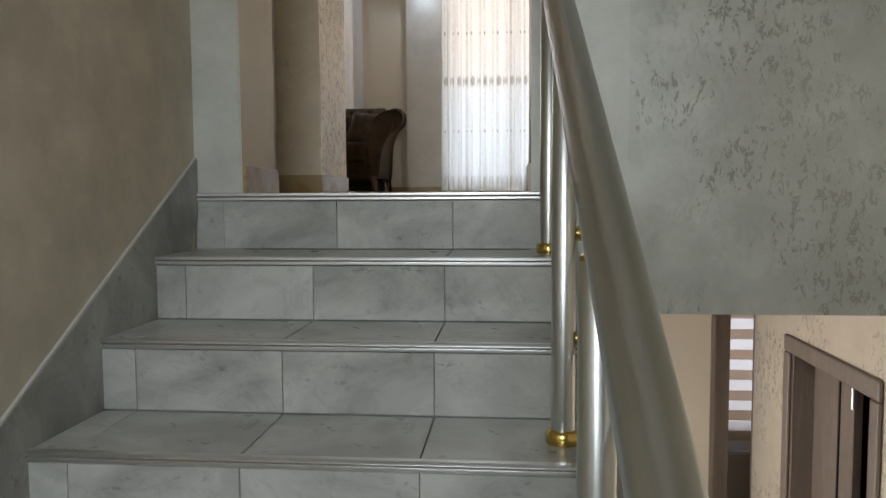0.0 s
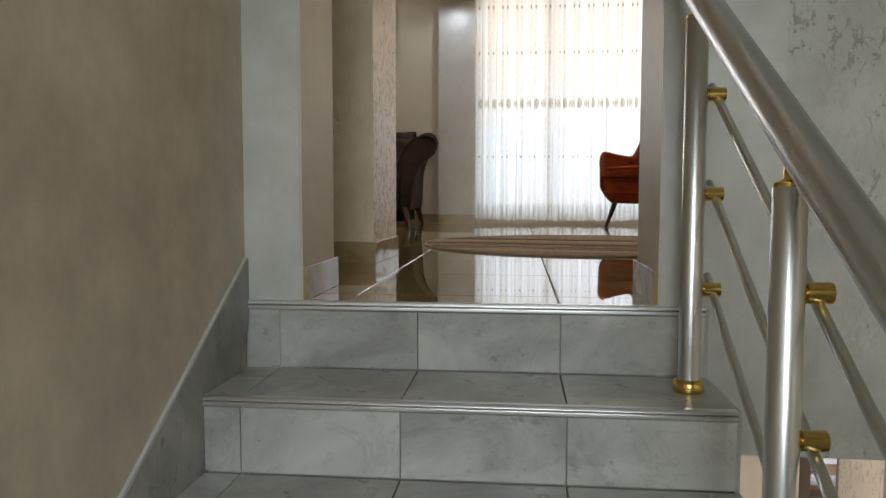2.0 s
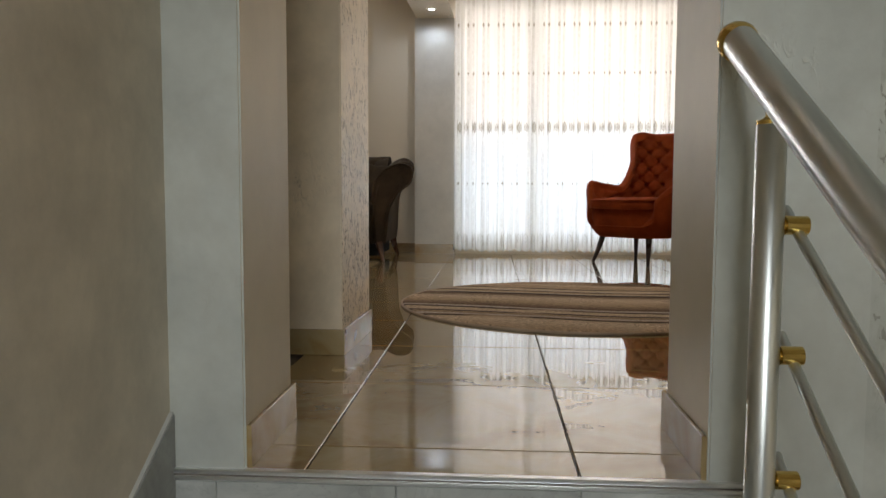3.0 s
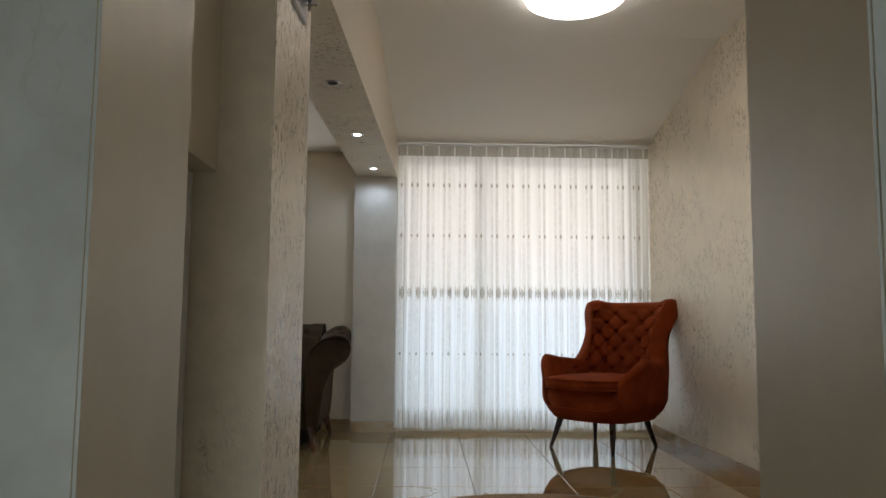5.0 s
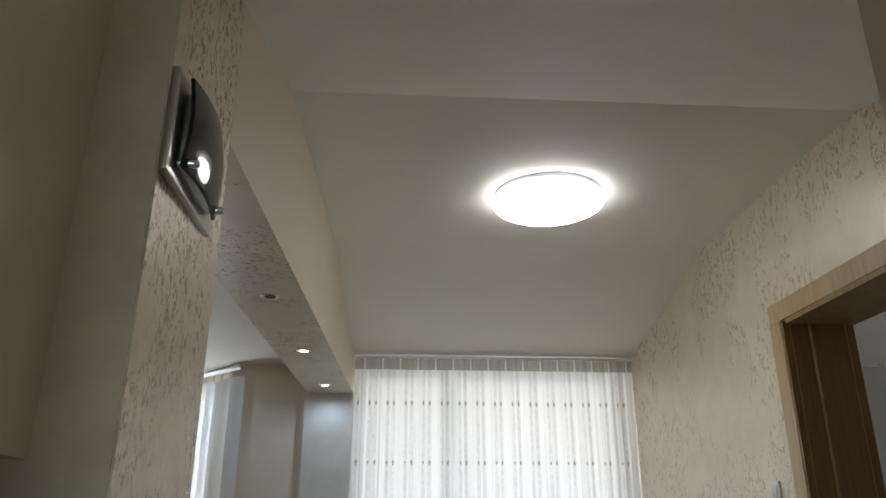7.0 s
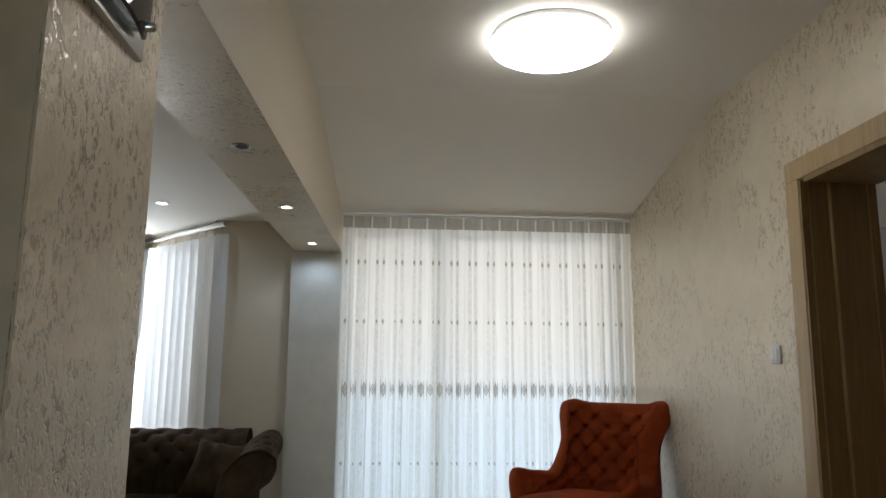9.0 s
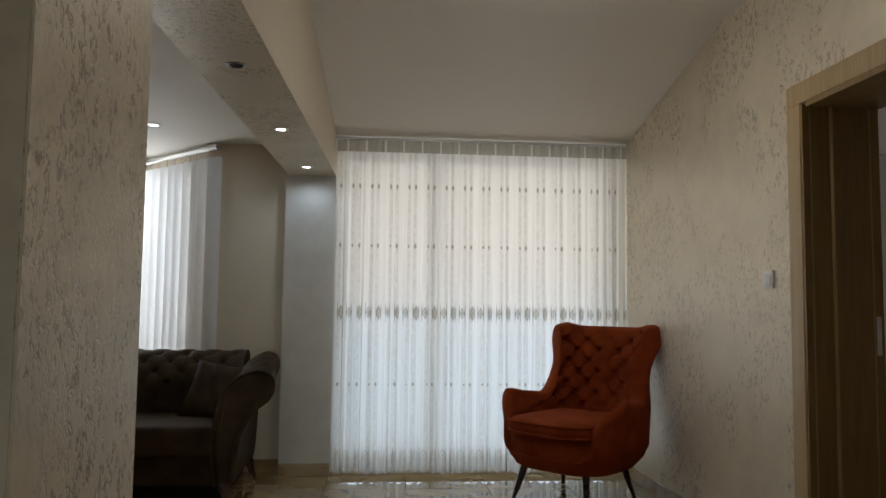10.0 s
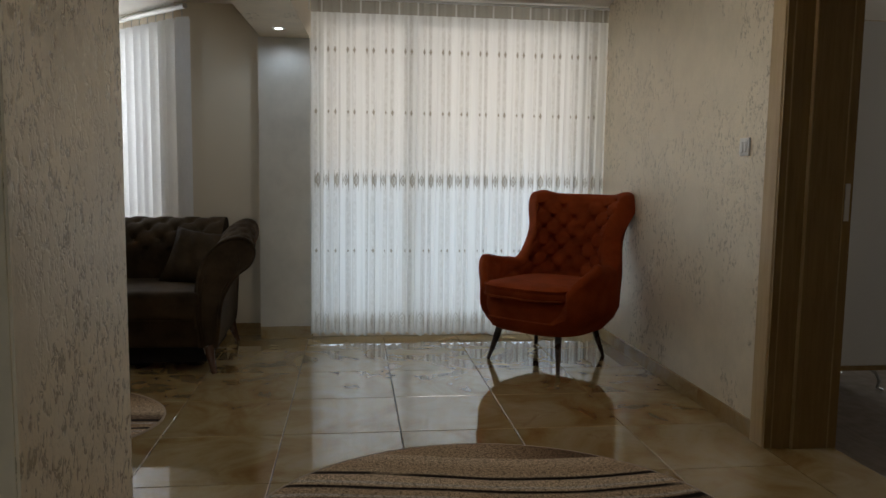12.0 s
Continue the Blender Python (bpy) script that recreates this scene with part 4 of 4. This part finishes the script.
# ---- wall lamp on the pillar ----
BLACK_GLASS, *_ = material("black_gloss_glass", 0.06, 0.0, (0.015, 0.015, 0.016))
SATIN = metal("satin_nickel", (0.55, 0.54, 0.52), 0.3)
wx = beam_x(3.25)
wall_lamp = thing("wall_lamp", "square satin metal wall lamp with a curved black glass front", "wall lamp", (wx, 3.245, 1.895))
bm = bmesh.new()
box(bm, 0.0, -0.180, -0.112, 0.018, 0.180, 0.112, 0.006, 2)
part("back_plate", bm, SATIN, wall_lamp, "", True)
bm = bmesh.new()
out, inn = [], []
for i in range(15):
    w = -1 + i / 7
    for lst, off in ((out, 0.0), (inn, -0.008)):
        xx = 0.034 + 0.014 * (1 - w * w) + off
        lst.append([bm.verts.new((xx + 0.009 * (1 - t * t), 0.135 * w, 0.0135 + 0.0985 * t)) for t in (-1, -0.6, -0.2, 0.2, 0.6, 1)])
for i in range(14):
    for k in range(5):
        bm.faces.new((out[i][k], out[i + 1][k], out[i + 1][k + 1], out[i][k + 1]))
        bm.faces.new((inn[i][k + 1], inn[i + 1][k + 1], inn[i + 1][k], inn[i][k]))
    for k in (0, 5):
        bm.faces.new((out[i][k], out[i + 1][k], inn[i + 1][k], inn[i][k]))
for i in (0, 14):
    for k in range(5):
        bm.faces.new((out[i][k], out[i][k + 1], inn[i][k + 1], inn[i][k]))
bmesh.ops.recalc_face_normals(bm, faces=bm.faces[:])
part("glass_front", bm, BLACK_GLASS, wall_lamp, "curved black glass", True)
for yy in (-0.115, 0.115):
    for zz in (-0.07,):
        part("glass_clip", tube(bmesh.new(), [(0.015, yy, zz), (0.054, yy, zz), (0.058, yy, zz)], [0.009, 0.009, 0.006], 12), CHROME, wall_lamp, "chrome clip", True)
box(bm := bmesh.new(), 0.016, -0.10, -0.075, 0.034, 0.10, 0.10, 0.006, 2)
part("lamp_box", bm, SATIN, wall_lamp, "", True)

# ---- light switch ----
sw = thing("light_switch", "white double rocker light switch on the plaster wall", "switch", (RIGHT, 5.335, 1.32))
bm = bmesh.new()
box(bm, -0.010, -0.041, -0.041, 0.0, 0.041, 0.041, 0.003, 2)
part("frame", bm, WHITE, sw, "", True)
for a in (-0.026, 0.001):
    bm = bmesh.new()
    box(bm, -0.015, a, -0.026, -0.009, a + 0.025, 0.026, 0.002, 1)
    part("rocker", bm, WHITE, sw, "", True)

# ---- oak door frame to the bedroom ----
door = tagged(new("door_1"), "oak veneer door frame of an open doorway", "door", "", "structure")
DY = 5.042
for y0, y1 in ((DY, DY + 0.100), (4.13 - 0.100, 4.13)):
    bm = bmesh.new()
    box(bm, RIGHT - 0.016, y0, 0, RIGHT, y1, 2.056, 0.004, 2)
    part("architrave", bm, OAK_PALE, door)
bm = bmesh.new()
box(bm, RIGHT - 0.016, 4.13 - 0.100, 2.056, RIGHT, DY + 0.100, 2.147, 0.004, 2)
part("architrave", bm, OAK_PALE, door)
for s, y in ((1, DY), (-1, 4.13)):
    part("jamb_lining", boxes((RIGHT - 0.012, min(y, y - s * 0.014), 0, 1.53, max(y, y - s * 0.014), 2.05)), OAK, door)
    part("jamb_lining", boxes((1.53, min(y, y - s * 0.030), 0, 1.735, max(y, y - s * 0.030), 2.05)), OAK, door)
    for xx, dd in ((RIGHT + 0.018, 0.016), (1.527, 0.032), (1.69, 0.033)):
        part("pale_edge", boxes((xx, min(y, y - s * dd), 0, xx + 0.006, max(y, y - s * dd), 2.05)), OAK_PALE, door, "pale edge line")
part("head_lining", boxes((RIGHT - 0.012, 4.16, 2.033, 1.735, 5.0, 2.056)), OAK, door)
part("strike_plate", boxes((1.70, DY - 0.0335, 1.0, 1.722, DY - 0.030, 1.16)), SATIN, door)
structure("threshold", boxes((RIGHT, 4.13, -0.012, 1.725, DY, 0.001)), FLOOR_TILE, "marble door threshold", "threshold")

# ---- bedroom wardrobe ----
wardrobe = thing("wardrobe", "white tall wardrobe with a brown bottom rail on bent metal feet", "wardrobe", (2.42, 6.0, 0))
bm = bmesh.new()
box(bm, -0.36, -0.25, 0.165, 0.20, 0.25, 2.0, 0.004, 1)
part("body", bm, WHITE, wardrobe)
part("bottom_rail", boxes((-0.365, -0.255, 0.14, 0.205, 0.255, 0.165)), OAK, wardrobe)
for xx in (-0.24, 0.10):
    for yy in (-0.18, 0.18):
        part("foot", tube(bmesh.new(), [(xx - 0.06, yy, 0.14), (xx, yy, 0.11), (xx + 0.03, yy, 0.06), (xx + 0.02, yy, 0.02), (xx + 0.05, yy, 0.008)], 0.009, 10), STEEL, wardrobe, "bent metal foot", True)

# ---- low cupboard in the niche ----
cup = thing("cupboard_door", "low white cupboard door set in a wall recess", "cupboard", (-1.05, 2.77, 0))
part("frame", boxes((-0.02, -0.30, 0, 0.03, -0.24, 1.255), (-0.02, 0.25, 0, 0.03, 0.313, 1.255), (-0.02, -0.24, 1.19, 0.03, 0.25, 1.255)), WHITE, cup)
bm = bmesh.new()
box(bm, -0.02, -0.232, 0.01, 0.016, 0.242, 1.182, 0.003, 1)
part("leaf", bm, WHITE, cup)
part("knob", lathe(bmesh.new(), [(0.012, 0), (0.008, 0.012), (0.016, 0.02), (0.012, 0.028)], 0, 0, 0, 16), CHROME, cup, "", True).matrix_local = pose(0.016, -0.18, 0.7, 0, 90, 0)

# ---- bay window with vertical blinds ----
bay_win = tagged(new("window_2"), "white framed bay window behind vertical blinds", "window", "", "structure")
for s0, s1 in ((0.1, 0.5), (0.5, 0.9)):
    for q0, q1, z0, z1 in ((s0, s0 + 0.03, 0.72, 2.22), (s1 - 0.03, s1, 0.72, 2.22), (s0 + 0.03, s1 - 0.03, 0.72, 0.78), (s0 + 0.03, s1 - 0.03, 2.16, 2.22)):
        bm = prism(bmesh.new(), [bay(q0, 0.06), bay(q0, 0.12), bay(q1, 0.12), bay(q1, 0.06)], z0, z1)
        bmesh.ops.recalc_face_normals(bm, faces=bm.faces[:])
        part("window_frame", bm, WHITE, bay_win)
    bm = prism(bmesh.new(), [bay(s0 + 0.03, 0.085), bay(s0 + 0.03, 0.091), bay(s1 - 0.03, 0.091), bay(s1 - 0.03, 0.085)], 0.78, 2.16)
    bmesh.ops.recalc_face_normals(bm, faces=bm.faces[:])
    part("pane", bm, GLASS, bay_win).visible_shadow = False


def thin_cloth(name, colour, through_part, clear):
    m = bpy.data.materials.new(name)
    m.use_nodes = True
    n, l = m.node_tree.nodes, m.node_tree.links
    tr, tl, df, m1, m2 = n.new("ShaderNodeBsdfTransparent"), n.new("ShaderNodeBsdfTranslucent"), n.new("ShaderNodeBsdfDiffuse"), n.new("ShaderNodeMixShader"), n.new("ShaderNodeMixShader")
    c = mix(n, l, noise_tex(n, l, coords(n, l, (1, 1, 0.4)), 60, 3), tuple(q * 0.9 for q in colour), colour)
    l.new(c, tl.inputs[0])
    l.new(c, df.inputs[0])
    m1.inputs[0].default_value, m2.inputs[0].default_value = 1 - through_part, 1 - clear
    l.new(tl.outputs[0], m1.inputs[1])
    l.new(df.outputs[0], m1.inputs[2])
    l.new(tr.outputs[0], m2.inputs[1])
    l.new(m1.outputs[0], m2.inputs[2])
    l.new(m2.outputs[0], n["Material Output"].inputs[0])
    return m


BLIND = thin_cloth("white_blind_fabric", (0.86, 0.87, 0.88), 0.6, 0.02)
blinds = thing("vertical_blinds", "white vertical blinds, closed, in the bay window", "blinds", (-1.72, 7.55, 0))
inv = blinds.matrix_world.inverted()
r0, r1 = (-1.51, 7.42), (-2.83, 8.76)
bm = bmesh.new()
tube(bm, [(*r0, 2.285), (*r1, 2.285)], 0.02, 8)
bm.transform(inv)
part("head_rail", bm, SATIN, blinds, "grey metal head rail", True)
for i in range(17):
    f = 0.02 + i * 0.058
    x, y = r0[0] + (r1[0] - r0[0]) * f, r0[1] + (r1[1] - r0[1]) * f
    ang = math.atan2(r1[1] - r0[1], r1[0] - r0[0]) + radians(22 + 5 * math.sin(i * 2.1))
    ux, uy = math.cos(ang), math.sin(ang)
    bm = bmesh.new()
    rows = []
    for z in (0.66, 1.5, 2.19, 2.215):
        w = 0.062 if z < 2.2 else 0.055
        rows.append([bm.verts.new((x + ux * w * k - uy * 0.010 * (1 - k * k), y + uy * w * k + ux * 0.010 * (1 - k * k), z)) for k in (-1, -0.5, 0, 0.5, 1)])
    for a, b in zip(rows, rows[1:]):
        for k in range(4):
            bm.faces.new((a[k], a[k + 1], b[k + 1], b[k]))
    bm.transform(inv)
    slat = part("slat", bm, BLIND, blinds, "", True)
    bm = bmesh.new()
    tube(bm, [(x, y, 2.21), (x, y, 2.27)], 0.004, 6)
    bm.transform(inv)
    part("hook", bm, SATIN, slat)

# ---- skirting tiles of the upper floor ----
skirting = structure("baseboard", boxes((-3.598, 3.46, 0.0, -3.59, 9.0, 0.08)), SKIRT_TILE, "beige marble skirting tiles", "skirting")
H = 0.086


def skirt(x0, y0, x1, y1, thick=0.010):
    """A run of skirting pieces; its room side lies to the left of the way from first to second point."""
    a, b = Vector((x0, y0)), Vector((x1, y1))
    u = (b - a).normalized()
    n = Vector((-u.y, u.x)) * thick
    run, s = (b - a).length, 0.0
    while s < run - 1e-4:
        e = min(s + 0.531, run)
        p, q = a + u * (s + 0.001), a + u * (e - 0.001)
        bm = prism(bmesh.new(), [(p.x, p.y), (q.x, q.y), (q.x + n.x, q.y + n.y), (p.x + n.x, p.y + n.y)], 0.001, H)
        bmesh.ops.recalc_face_normals(bm, faces=bm.faces[:])
        bmesh.ops.bevel(bm, geom=[ed for ed in bm.edges if all(v.co.z > H - 1e-4 for v in ed.verts)], offset=0.002, segments=1, affect="EDGES")
        part("skirting_tile", bm, SKIRT_TILE, skirting)
        s = e


skirt(RIGHT, DY + 0.102, RIGHT, 7.3)
skirt(RIGHT, NIB_Y, RIGHT, 4.05)
skirt(NIB_L, NIB_Y + 0.010, NIB_L, 2.046)
skirt(NIB_R, 2.046, NIB_R, NIB_Y + 0.01)
skirt(beam_x(3.54), 3.54, beam_x(3.085), 3.085)
skirt(beam_x(3.085) + 0.01, 3.085, -1.04, 3.085)
skirt(-1.13, 3.54, beam_x(3.54), 3.54)
skirt(beam_x(FAR), FAR, -1.022, FAR)
skirt(beam_x(FAR), 7.47, beam_x(FAR), FAR)
skirt(-1.022, 7.5, -1.6, 7.5)

# ---- marble skirting up the steps ----
bm = bmesh.new()
FOOT_Y, FOOT_Z = -0.55, 0.107 - (EDGE + 0.55) * PITCH
slab_x(bm, [(EDGE + 0.002, -0.05), (EDGE + 0.002, 0.107), (FOOT_Y, FOOT_Z), (FOOT_Y, FOOT_Z - 0.42), (EDGE - 0.2, -0.45)], LEFT, LEFT + 0.010)
structure("stair_skirting", bm, SKIRT_MARBLE, "grey marble skirting that climbs with the steps", "skirting")
bm = bmesh.new()
slab_x(bm, [(EDGE + 0.002, 0.107), (EDGE + 0.002, 0.1115), (FOOT_Y, FOOT_Z + 0.0045), (FOOT_Y, FOOT_Z)], LEFT, LEFT + 0.008)
structure("skirting_seal", bm, painted("aged_sealant", (0.52, 0.52, 0.49), 0.7, 0.3), "white sealant line over the stair skirting", "trim")

# ---- lower hall: doorways and zebra blind ----
TAUPE = wood("taupe_door_veneer", (0.25, 0.195, 0.155), (0.19, 0.145, 0.112), (14, 14, 1.0), 0.4)
low_door = tagged(new("door_2"), "taupe veneer door standing ajar in the lower hall", "door", "", "structure")
LY0, LY1, LT = 2.78, 3.62, -0.80
for a, b in ((LY1, LY1 + 0.075), (LY0 - 0.075, LY0)):
    bm = bmesh.new()
    box(bm, RIGHT - 0.02, a, LOW, RIGHT, b, LT, 0.012, 3)
    part("architrave", bm, TAUPE, low_door, "", True)
bm = bmesh.new()
box(bm, RIGHT - 0.02, LY0 - 0.075, LT, RIGHT, LY1 + 0.075, LT + 0.085, 0.012, 3)
part("architrave", bm, TAUPE, low_door, "", True)
for a in (LY1 - 0.02, LY0):
    part("jamb_lining", boxes((RIGHT, a, LOW, 1.72, a + 0.02, LT)), TAUPE, low_door)
bm = bmesh.new()
box(bm, 1.52, 3.17, LOW + 0.01, 1.56, LY1 - 0.02, LT - 0.01, 0.003, 1)
part("leaf", bm, TAUPE, low_door)
# dark panel added behind the leaf for the unlit room beyond
part("unlit_room_panel", boxes((1.66, LY0, LOW, 1.70, LY1, LT + 0.01)), wood("unlit_room_veneer", (0.06, 0.042, 0.03), (0.035, 0.024, 0.017)), low_door, "dark brown panel in place of the unlit room")
part("hinge", tube(bmesh.new(), [(1.512, 3.155, LT - 0.15), (1.512, 3.155, LT - 0.05)], 0.012, 10), SATIN, low_door, "", True)
# thin black strip put on the leaf as the shade of its gap
part("gap_shade_strip", boxes((1.513, 3.30, LOW + 0.01, 1.522, 3.312, LT - 0.01)), DARK_GAP, low_door)
hall_door = tagged(new("door_3"), "taupe door frame of the lower hall's far doorway", "door", "", "structure")
part("jamb_lining", boxes((1.175, 4.19, LOW, 1.20, 4.33, -0.32)), TAUPE, hall_door)
part("jamb_lining", boxes((1.20, 4.24, LOW, 1.295, 4.27, -0.32)), TAUPE, hall_door)
bm = bmesh.new()
box(bm, 1.422, 4.202, LOW, 1.445, 4.24, -0.32, 0.008, 3)
part("jamb_lining", bm, TAUPE, hall_door, "", True)
ZW, ZB = thin_cloth("white_blind_band", (0.85, 0.86, 0.88), 0.7, 0.1), thin_cloth("brown_blind_band", (0.66, 0.56, 0.47), 0.55, 0.08)
zebra = thing("zebra_blind", "roller blind with white and brown bands", "blinds", (1.98, 6.2, -1.9))
for i in range(20):
    z0 = 1.46 - i * 0.087
    bm = bmesh.new()
    box(bm, -0.62, 0.0, z0 - 0.084, 0.62, 0.003, z0)
    part("band", bm, ZW if i % 2 else ZB, zebra)
part("bottom_bar", boxes((-0.62, -0.008, 1.46 - 20 * 0.087 - 0.03, 0.62, 0.012, 1.46 - 20 * 0.087)), WHITE, zebra)

# ---- floor tiles, treads and risers ----
TILE = 0.531
tile_floor = structure("floor", boxes((-3.6, 2.37, -0.016, -3.59, 9.0, -0.014)), GROUT, "polished beige marble tile floor", "floor")


def tile_mesh(w, d, t=0.014, bev=0.0022):
    bm = bmesh.new()
    box(bm, 0, 0, -t, w, d, 0)
    bmesh.ops.bevel(bm, geom=[e for e in bm.edges if all(v.co.z > -1e-6 for v in e.verts)], offset=bev, segments=1, affect="EDGES")
    return mesh_of("tile", bm, FLOOR_TILE)


full = tile_mesh(TILE - 0.003, TILE - 0.003)
for i in range(-7, 4):
    for j in range(-1, 13):
        x0, y0 = -0.158 + i * TILE, 2.186 + j * TILE
        x1, y1 = min(x0 + TILE, RIGHT), y0 + TILE
        if j < 0:
            y0 = EDGE + 0.006
        if j < 2:
            x0 = max(x0, LEFT)
        if j < 0:
            x1 = min(x1, NIB_R)
        if x1 - x0 < 0.05 or (j < 0 and x0 > NIB_R):
            continue
        whole = abs(x1 - x0 - TILE) < 1e-3 and j >= 0
        ob = new("tile", full if whole else tile_mesh(x1 - x0 - 0.003, y1 - y0 - 0.003))
        ob.location = (x0 + 0.0015, y0 + 0.0015, 0)
        ob.parent = tile_floor

# steps: one thing, with each tread, riser and edge strip
stairs = thing("staircase", "grey marble tiled steps with aluminium edge strips", "stairs", (-0.4, 0.8, -1.575))
inv = stairs.matrix_world.inverted()


def local(bm, parent):
    bm.transform(parent.matrix_world.inverted())
    return bm


JOINTS = [LEFT, -0.864, -0.510, -0.156, STAIR_R]
meshes = {}


def slab_tile(name, key, dims, mat, at):
    if key not in meshes:
        bm = bmesh.new()
        box(bm, 0, 0, 0, *dims, 0.0015, 1)
        meshes[key] = mesh_of(name, bm, mat)
    ob = new(name, meshes[key])
    ob.parent = stairs
    ob.location = Vector(at) - stairs.matrix_world.translation
    return ob


for k in range(STEPS):
    y, z = EDGE - k * GOING, -k * RISE
    bm = bmesh.new()
    box(bm, LEFT, y + 0.012, z - RISE - 0.2, STAIR_R - 0.004, y + GOING + 0.012, z - 0.013)
    part("step_core", local(bm, stairs), SKIRT_MARBLE, stairs)
    for a, b in zip(JOINTS, JOINTS[1:]):
        w = b - a - 0.003
        slab_tile("riser_tile", ("r", round(w, 3)), (w + 0.0015, 0.010, RISE - 0.026), STEP_MARBLE, (a + 0.0008, y + 0.001, z - RISE + 0.002))
        if k:
            slab_tile("tread_tile", ("t", round(w, 3)), (w, GOING - 0.012, 0.012), STEP_MARBLE, (a + 0.0015, y + 0.010, z - 0.012))
    bm = bmesh.new()
    box(bm, LEFT, y - 0.007, z - 0.0075, STAIR_R, y + 0.012, z + 0.0015, 0.002, 1)
    box(bm, LEFT, y - 0.006, z - 0.021, STAIR_R, y + 0.008, z - 0.0125, 0.002, 1)
    strip = part("edge_strip", local(bm, stairs), TRIM, stairs, "aluminium step edge strip")
    bm = bmesh.new()
    box(bm, LEFT, y - 0.002, z - 0.0125, STAIR_R, y + 0.008, z - 0.0075)
    part("groove", local(bm, stairs), GROUT, strip)
    bm = bmesh.new()
    box(bm, STAIR_R - 0.003, y + 0.004, z - RISE - 0.16, STAIR_R + 0.008, y + GOING + 0.004, z - 0.002)
    part("end_plate", local(bm, stairs), STEP_MARBLE, stairs)
land_y = EDGE - (STEPS - 1) * GOING
structure("landing", boxes((LEFT, -1.8, -STEPS * RISE - 0.2, RIGHT, land_y - GOING + 0.3, -STEPS * RISE)), STEP_MARBLE, "grey marble half landing", "landing")
